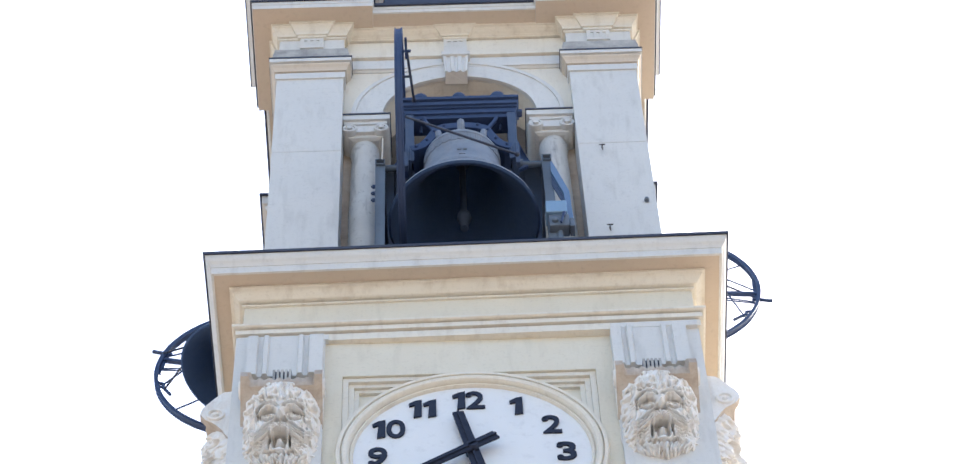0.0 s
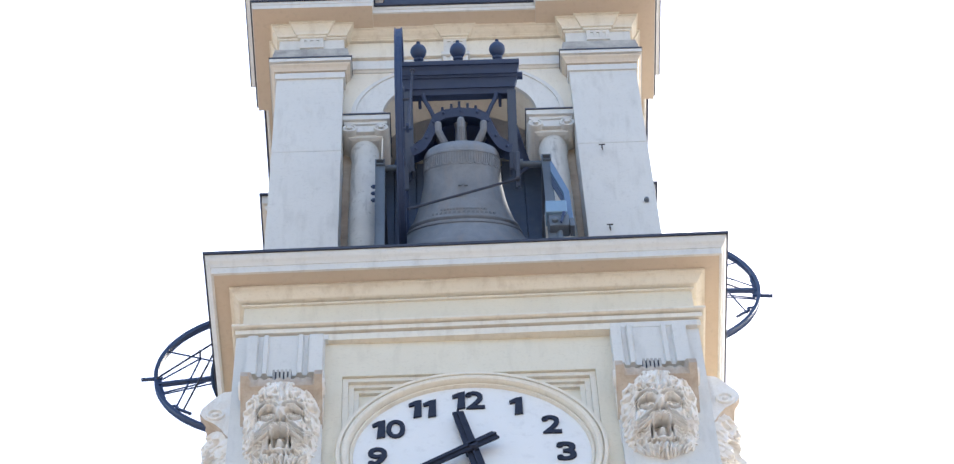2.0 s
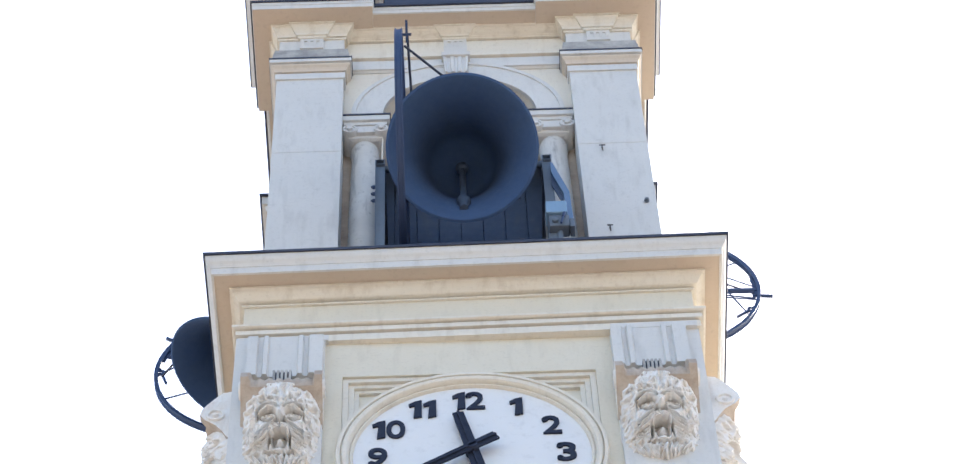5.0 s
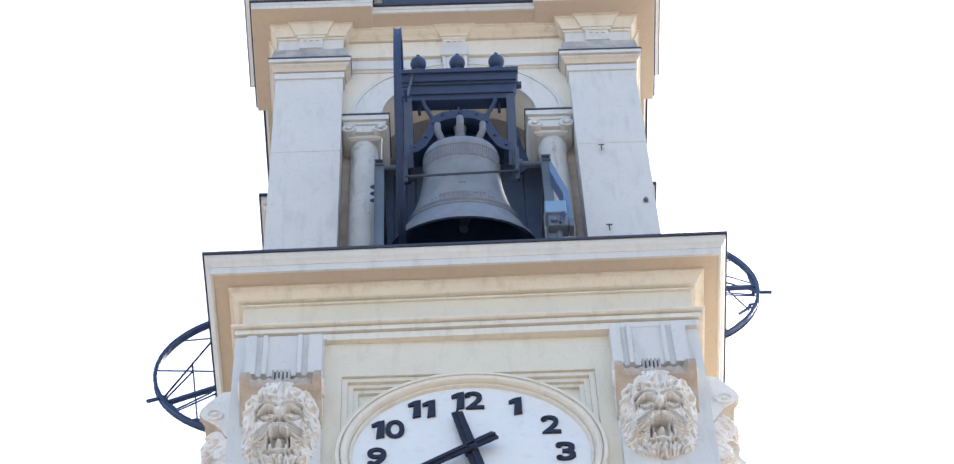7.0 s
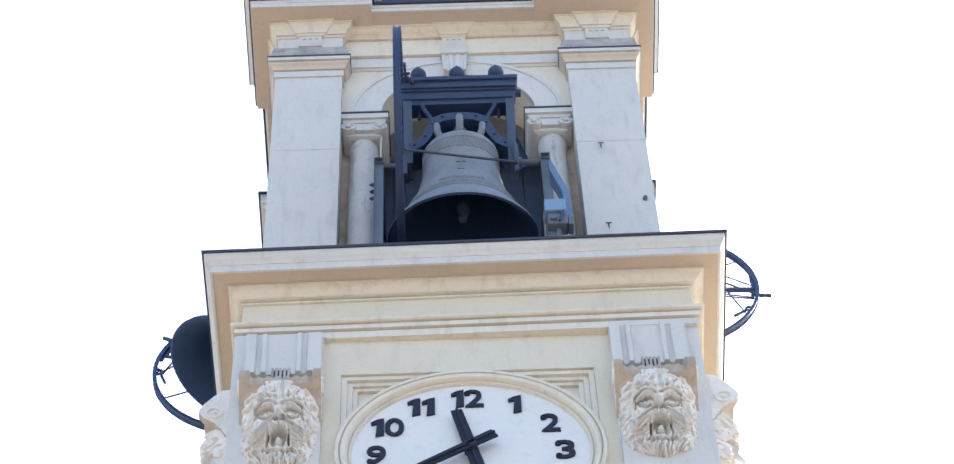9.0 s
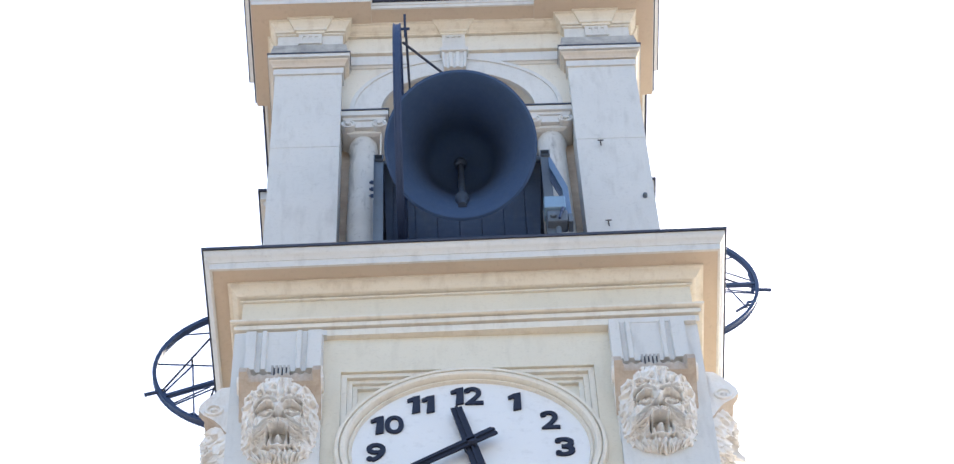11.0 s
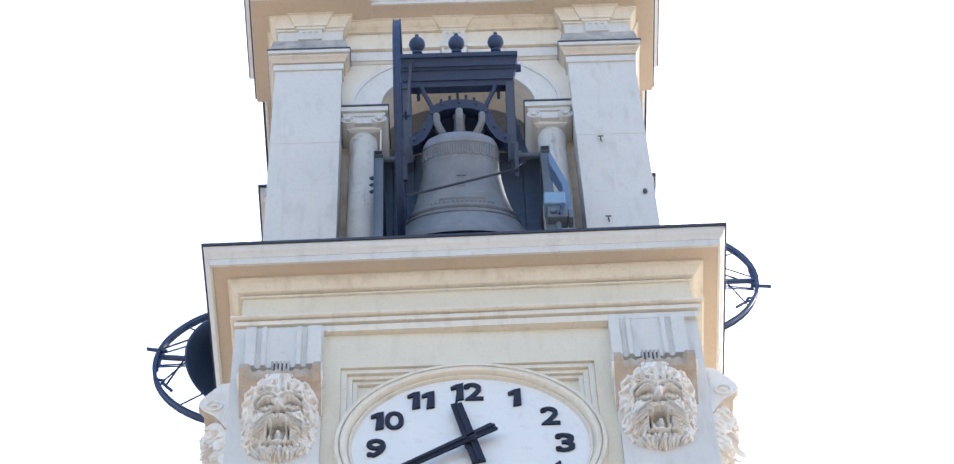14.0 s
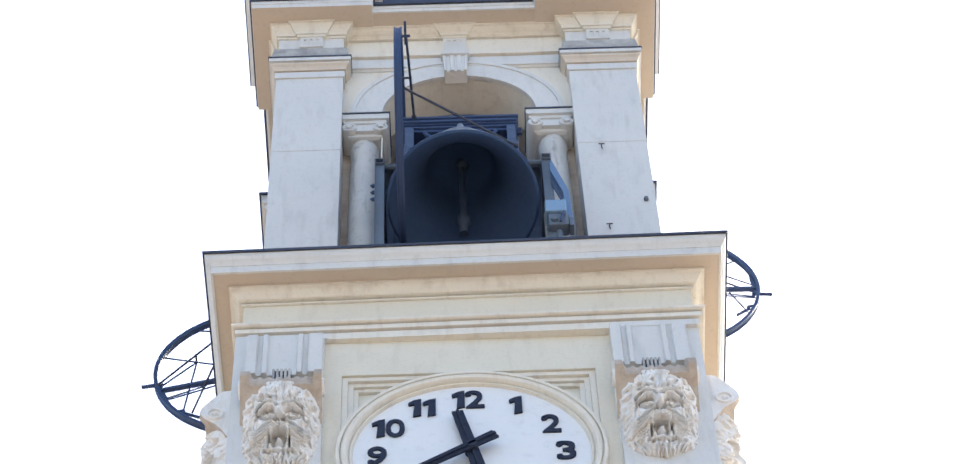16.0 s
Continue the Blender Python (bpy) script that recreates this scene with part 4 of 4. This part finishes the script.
    lathe(b, [(0.025, -0.012), (0.058, -0.012), (0.058, 0.012), (0.025, 0.012)], 16, Matrix.Translation(c) @ Matrix.Rotation(math.pi / 2, 4, "Y"), closed=True)
    bar(b, on(ring_at + 4, wr - 0.03), on(ring_at + 2, wr - 0.08), 0.018, 6)
    bar(b, on(ring_at - 3, wr - 0.03), on(ring_at - 2, wr - 0.08), 0.018, 6)
    p("ring_lug", b, STEEL, "small ring lug on the rim", par=wheel)
    b = bmesh.new()
    px = wx + (0.082 if s == 1.0 else 0.0)
    bar(b, on(pin, wr - 0.12, px), on(pin, wr + 0.17 - (0.04 if s == 1.0 else 0.0), px), 0, square=(0.026, 0.026) if s == 1.0 else (0.04, 0.035))
    if s == 1.0:
        bar(b, on(pin, wr - 0.03), on(pin, wr - 0.03, px + 0.05), 0.016, 8)
    p("stop_pin", b, STEEL, "stop pin through the rim", par=wheel)
    b = bmesh.new()
    bar(b, on(ring_at - 1.5, wr - 0.10), on(ring_at - 11.3, wr - 0.16 - (0.03 if flip < 0 else 0)), 0, square=(0.032, 0.03))
    p("stop_arm", b, STEEL, "short stop arm inside the rim", par=wheel)
    b = bmesh.new()
    first = 7 if flip > 0 else 14
    plate = [on(first - d, wr - 0.03) for d in range(0, 23, 2)] + [on(first - d, wr - 0.085 - (0.02 if 3 < d < 18 else 0.0)) for d in range(22, -1, -2)]
    f = [b.verts.new((v[0] - 0.008, v[1], v[2])) for v in plate]
    k2 = [b.verts.new((v[0] + 0.008, v[1], v[2])) for v in plate]
    b.faces.new(f)
    b.faces.new(k2[::-1])
    for i in range(len(f)):
        j = (i + 1) % len(f)
        b.faces.new((f[j], f[i], k2[i], k2[j]))
    p("rim_plate", b, STEEL, "riveted plate on the rim", par=wheel)
    b = bmesh.new()
    lathe(b, [(0, -0.06), (0.12, -0.06), (0.12, 0.06), (0, 0.06)], 20, turn)
    p("wheel_hub", b, STEEL, "", True, wheel)
    # long stays from the rim to the frame
    b = bmesh.new()
    bar(b, (wx + 0.06, -1.16, -0.76), (0.58, -0.30, -0.24), 0.014, 8)
    ball(b, (0.58, -0.30, -0.24), 0.03, seg=8)
    p("stay_rod", b, LEAD, "thin diagonal stay rod")
    b = bmesh.new()
    bar(b, (wx + 0.135, -0.20, 1.02), (wx + 0.09, -1.46, 0.0), 0.014, 8)
    ball(b, (wx + 0.135, -0.20, 1.02), 0.03, seg=8)
    bar(b, (wx, -0.83, 0.51), (wx + 0.13, -0.83, 0.51), 0.014, 8)
    p("stay_rod", b, LEAD, "thin dark stay rod beside the wheel")
    # clapper: keyed in the bell's space
    clap = bmesh.new()
    bar(clap, (0, 0, 0.0), (0, 0, -0.90), 0.034, 12)
    ball(clap, (0, 0, -0.02), 0.07)
    lathe(clap, [(0, -0.84), (0.045, -0.85), (0.07, -0.91), (0.078, -0.96), (0.06, -1.02), (0.045, -1.05), (0.045, -1.13), (0, -1.14)], 16)
    bmesh.ops.scale(clap, vec=(s, s, s), verts=clap.verts)
    clapper = part("clapper", clap, IRON, bell, "iron clapper", True)
    return bell, clapper


main_bell, main_clapper = make_bell("church_bell", 1.0, "large grey bronze bell in a dark steel swinging frame with wheel")
left_bell, left_clapper = make_bell("church_bell", 0.82, "smaller bronze bell with dark rope wheel hung in a side arch", 5.0)
right_bell, right_clapper = make_bell("church_bell", 0.77, "smaller bronze bell hanging almost still in the other side arch", -6.5, -1)
MAIN_AT, LEFT_AT, RIGHT_AT = (0.018, 0.03, AXIS_Z), (-2.23, 2.01, AXIS_Z - 0.03), (2.10, 2.20, AXIS_Z)


# ---- bell frames that stand on the ledge ----
def bell_frame(s, w, m):
    """Two steel posts with tubes that run back into the belfry, and bearings for the axle; the ledge lies at z = 0."""
    fr = tagged(empty("bell_stand", m), "dark steel stand of posts and tubes that carries a bell", "bell stand", "bell stands")
    h = AXIS_Z - 25.62
    for q in (-1, 1):
        b = bmesh.new()
        x = q * w
        box(b, x - 0.05, x + 0.05, -0.17, -0.09, -0.02, h - 0.24)
        box(b, x - 0.05, x - 0.042, -0.19, -0.09, -0.02, h - 0.24)
        part("post", b, GREY_STEEL, fr, "upright grey steel post")
        b = bmesh.new()
        for q0 in ((x - 0.05, x + 0.05, h - 0.24, h - 0.23), (x - 0.05, x + 0.05, h - 0.15, h - 0.14), (x - 0.05, x - 0.04, h - 0.23, h - 0.15), (x + 0.04, x + 0.05, h - 0.23, h - 0.15)):
            box(b, q0[0], q0[1], -0.20, 1.25, q0[2], q0[3])
        part("tube", b, GREY_STEEL, fr, "square steel tube with open end")
        b = bmesh.new()
        box(b, x - 0.05, x + 0.05, -0.12, 0.12, h - 0.141, h - 0.11, bevel=0.006)
        lathe(b, [(0, -0.04), (0.10, -0.04), (0.10, 0.04), (0, 0.04)], 20, Matrix.Translation((x, 0, h)) @ Matrix.Rotation(math.pi / 2, 4, "Y"))
        box(b, x - 0.04, x + 0.04, -0.09, 0.09, h - 0.112, h)
        part("bearing", b, STEEL, fr, "bearing block", True)
        b = bmesh.new()
        box(b, x - 0.05, x + 0.05, 1.15, 1.25, -0.02, h - 0.24)
        part("post", b, STEEL, fr, "upright dark steel post")
        b = bmesh.new()
        bar(b, (x, -0.10, 0.55), (x, 1.18, h - 0.5), 0, square=(0.06, 0.06))
        part("brace", b, STEEL, fr, "diagonal steel brace")
        b = bmesh.new()
        box(b, x - 0.012, x + 0.012, -0.08, 1.14, 0.0, h - 0.245, bevel=0.004)
        part("side_panel", b, MID_STEEL, fr, "dark steel side plate")
    for z in (h - 0.62, h - 0.76, h - 0.90):
        b = bmesh.new()
        lathe(b, [(0, 0), (0.022, 0), (0.022, 0.03), (0.012, 0.032), (0.012, 0.045), (0, 0.045)], 8, Matrix.Translation((-w - 0.05, -0.14, z)) @ Matrix.Rotation(-math.pi / 2, 4, "Y"))
        part("bolt", b, STEEL, fr, "dark bolt through the post")
    b = bmesh.new()
    box(b, -w, w, 1.16, 1.24, h - 0.36, h - 0.24)
    part("cross_tube", b, STEEL, fr, "dark cross tube")
    return fr


LEDGE = 25.62
# dark boarded box added to fill the middle of the belfry behind the bells
core = tagged(empty("inner_box", pose(0, YC, 25.6)), "dark boarded box that fills the middle of the belfry", "frame")
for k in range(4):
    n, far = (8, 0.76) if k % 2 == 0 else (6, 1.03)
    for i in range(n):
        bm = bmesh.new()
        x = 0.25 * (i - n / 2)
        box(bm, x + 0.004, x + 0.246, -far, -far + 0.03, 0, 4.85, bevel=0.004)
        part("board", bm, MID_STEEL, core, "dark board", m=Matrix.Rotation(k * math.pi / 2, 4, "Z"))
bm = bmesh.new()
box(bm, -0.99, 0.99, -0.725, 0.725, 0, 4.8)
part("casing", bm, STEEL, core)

bell_frame(1.0, 0.88, pose(0.03, 0.03, LEDGE))
bell_frame(0.82, 0.74, pose(-2.23, 2.01, LEDGE, 0, 0, -90))
bell_frame(0.77, 0.69, pose(2.10, 2.20, LEDGE, 0, 0, 90))

# ---- ringing motor beside the main bell ----
motor = tagged(empty("ringing_motor", pose(0.96, -0.10, LEDGE)), "light blue ringing motor on a bent bracket beside the bell", "motor")
bm = bmesh.new()
prism(bm, [(-0.02, 1.84), (0.0, 1.84), (0.15, 1.21), (0.165, 0.60), (0.105, 0.60), (0.09, 1.17), (-0.02, 1.63)], -0.10, -0.05)
part("bracket", bm, BLUE, motor, "bent light blue bracket")
# inner side of the same bracket, coloured darker for its shade
bm = bmesh.new()
prism(bm, [(-0.02, 1.62), (0.09, 1.165), (0.085, 1.00), (-0.02, 1.42)], -0.06, -0.045)
part("web", bm, MID_STEEL, motor, "web of the blue bracket, its shade put in as blue-grey")
bm = bmesh.new()
box(bm, -0.115, 0.105, -0.16, 0.02, 0.70, 0.925, bevel=0.012)
part("housing", bm, PALE_BLUE, motor, "light blue housing")
bm = bmesh.new()
box(bm, -0.09, 0.12, -0.13, 0.02, 0.48, 0.70, bevel=0.02)
lathe(bm, [(0, 0), (0.035, 0), (0.035, 0.03), (0.02, 0.04), (0, 0.04)], 16, Matrix.Translation((-0.03, -0.13, 0.56)) @ face_up)
part("gearbox", bm, GREY_STEEL, motor, "grey gearbox with a lever", True)
bm = bmesh.new()
bar(bm, (0.02, -0.04, -0.03), (0.02, -0.04, 0.50), 0.03, 12)
part("stand", bm, GREY_STEEL, motor)
bm = bmesh.new()
bar(bm, (0.075, -0.15, 0.69), (0.055, -0.16, 0.60), 0.018)
bar(bm, (0.055, -0.16, 0.60), (0.03, -0.16, 0.48), 0.014)
part("lever", bm, STEEL, motor, "dark lever on the gearbox")
bm = bmesh.new()
box(bm, 0.122, 0.17, -0.13, 0.0, 0.46, 0.62, bevel=0.008)
part("terminal_box", bm, GREY_STEEL, motor, "small grey terminal box")
bm = bmesh.new()
bar(bm, (-0.04, -0.1, 0.91), (0.03, -0.1, 0.92), 0.012)
part("cable_gland", bm, RUST, motor)


# ---- iron hooks and a fitting on the pier ----
def hook(x, z):
    h = tagged(empty("wall_hook", pose(x, FB, z)), "small rusty iron hook in the pier", "hook", "hooks on the pier")
    b = bmesh.new()
    bar(b, (0, 0.02, 0), (0, -0.04, 0), 0.007)
    bar(b, (0, -0.04, 0.005), (0, -0.04, -0.11), 0.006)
    part("shank", b, RUST, h)
    b = bmesh.new()
    bar(b, (-0.032, -0.04, 0.0), (0.032, -0.04, 0.0), 0.007)
    part("crossbar", b, RUST, h)


hook(1.55, 28.40)
hook(1.525, 26.70)
lamp = tagged(empty("wall_fitting", pose(1.945, FB, 27.22)), "small round grey fitting on the pier", "fitting")
bm = bmesh.new()
lathe(bm, [(0, -0.01), (0.02, -0.01), (0.027, 0.02), (0.02, 0.045), (0, 0.05)], 14, face_up)
part("cap", bm, GREY_STEEL, lamp, smooth=True)
cable = bmesh.new()
for a, b_ in (((-0.86, 0.20, 25.62), (-0.85, 0.22, 27.8)), ((-0.85, 0.22, 27.8), (-0.84, 0.24, 28.85))):
    bar(cable, a, b_, 0.009)
cb = part("cable", cable, CREAM)
tagged(cb, "thin pale cable that runs up beside the column", "cable")


# ---- motion ----
MAIN_SWING = [
    (0.0, -4.9), (0.25, -15.3), (0.5, -26.6), (0.75, -36.4), (1.0, -44.8), (1.25, -48.3), (1.5, -49.5), (1.75, -48.9), (2.0, -44.7), (2.25, -37.9), (2.5,
    -28.0), (2.75, -17.8), (3.0, -7.0), (3.25, 4.1), (3.5, 15.4), (3.75, 25.3), (4.0, 32.9), (4.25, 37.8), (4.5, 41.9), (4.75, 43.0), (5.0, 40.9), (5.25,
    36.1), (5.5, 29.0), (5.75, 20.0), (6.0, 10.0), (6.25, -0.6), (6.5, -11.7), (6.75, -22.3), (7.0, -30.7), (7.25, -38.5), (7.5, -43.5), (7.75, -44.6),
    (8.0, -45.0), (8.25, -42.8), (8.5, -34.9), (8.75, -27.7), (9.0, -20.1), (9.25, -10.1), (9.5, 0.7), (9.75, 11.1), (10.0, 20.6), (10.25, 28.6), (10.5,
    34.7), (10.75, 38.5), (11.0, 39.5), (11.25, 37.5), (11.5, 33.9), (11.75, 28.9), (12.0, 21.3), (12.25, 12.2), (12.5, 2.8), (12.75, -7.4), (13.0,
    -17.6), (13.25, -26.7), (13.5, -34.9), (13.75, -40.0), (14.0, -42.7), (14.25, -43.2), (14.5, -40.5), (14.75, -36.3), (15.0, -29.0), (15.25, -19.9),
    (15.5, -12.1), (15.75, -2.1), (16.0, 8.7)]
LEFT_SWING = [
    (0.0, 15.6), (0.25, 24.2), (0.5, 30.3), (0.75, 31.4), (1.0, 29.0), (1.25, 22.3), (1.5, 13.4), (1.75, 2.4), (2.0, -8.5), (2.25, -18.4), (2.5, -25.6),
    (2.75, -28.2), (3.0, -26.9), (3.25, -22.2), (3.5, -14.1), (3.75, -4.7), (4.0, 7.1), (4.25, 16.6), (4.5, 23.4), (4.75, 27.8), (5.0, 28.3), (5.25,
    25.0), (5.5, 18.1), (5.75, 8.8), (6.0, -1.7), (6.25, -11.1), (6.5, -19.7), (6.75, -25.4), (7.0, -27.0), (7.25, -26.3), (7.5, -21.0), (7.75, -13.5),
    (8.0, -3.3), (8.25, 6.2), (8.5, 14.3), (8.75, 21.4), (9.0, 26.8), (9.25, 26.3), (9.5, 21.8), (9.75, 14.4), (10.0, 5.1), (10.25, -4.8), (10.5, -14.0),
    (10.75, -21.2), (11.0, -25.1), (11.25, -23.6), (11.5, -20.9), (11.75, -15.1), (12.0, -6.9), (12.25, 1.7), (12.5, 10.5), (12.75, 17.7), (13.0, 22.4),
    (13.25, 24.4), (13.5, 22.5), (13.75, 18.1), (14.0, 10.4), (14.25, 0.5), (14.5, -8.4), (14.75, -16.6), (15.0, -23.0), (15.25, -26.1), (15.5, -26.2),
    (15.75, -22.4), (16.0, -15.5)]
RIGHT_SWING = [(0.0, -5.0), (1.5, -2.0), (3.5, 2.0), (5.2, -0.5), (7.0, 3.0), (9.0, -2.0), (10.7, 1.0), (12.5, 0.0), (14.5, 0.5), (16.0, 0.0)]


def motions():
    for bell, clapper, at, turn, rows, size, far in ((main_bell, main_clapper, MAIN_AT, 0, MAIN_SWING, 1.0, 33), (left_bell, left_clapper, LEFT_AT, -90, LEFT_SWING, 0.82, 24),
                                                     (right_bell, right_clapper, RIGHT_AT, 90, RIGHT_SWING, 0.77, 20)):
        walk(bell, [(t, pose(*at, -a, 0, turn)) for t, a in rows])
        walk(clapper, [(t, pose(0, 0, 0.05 * size, max(-22.0, min(far, 1.25 * a + 8)))) for t, a in rows])


motions()
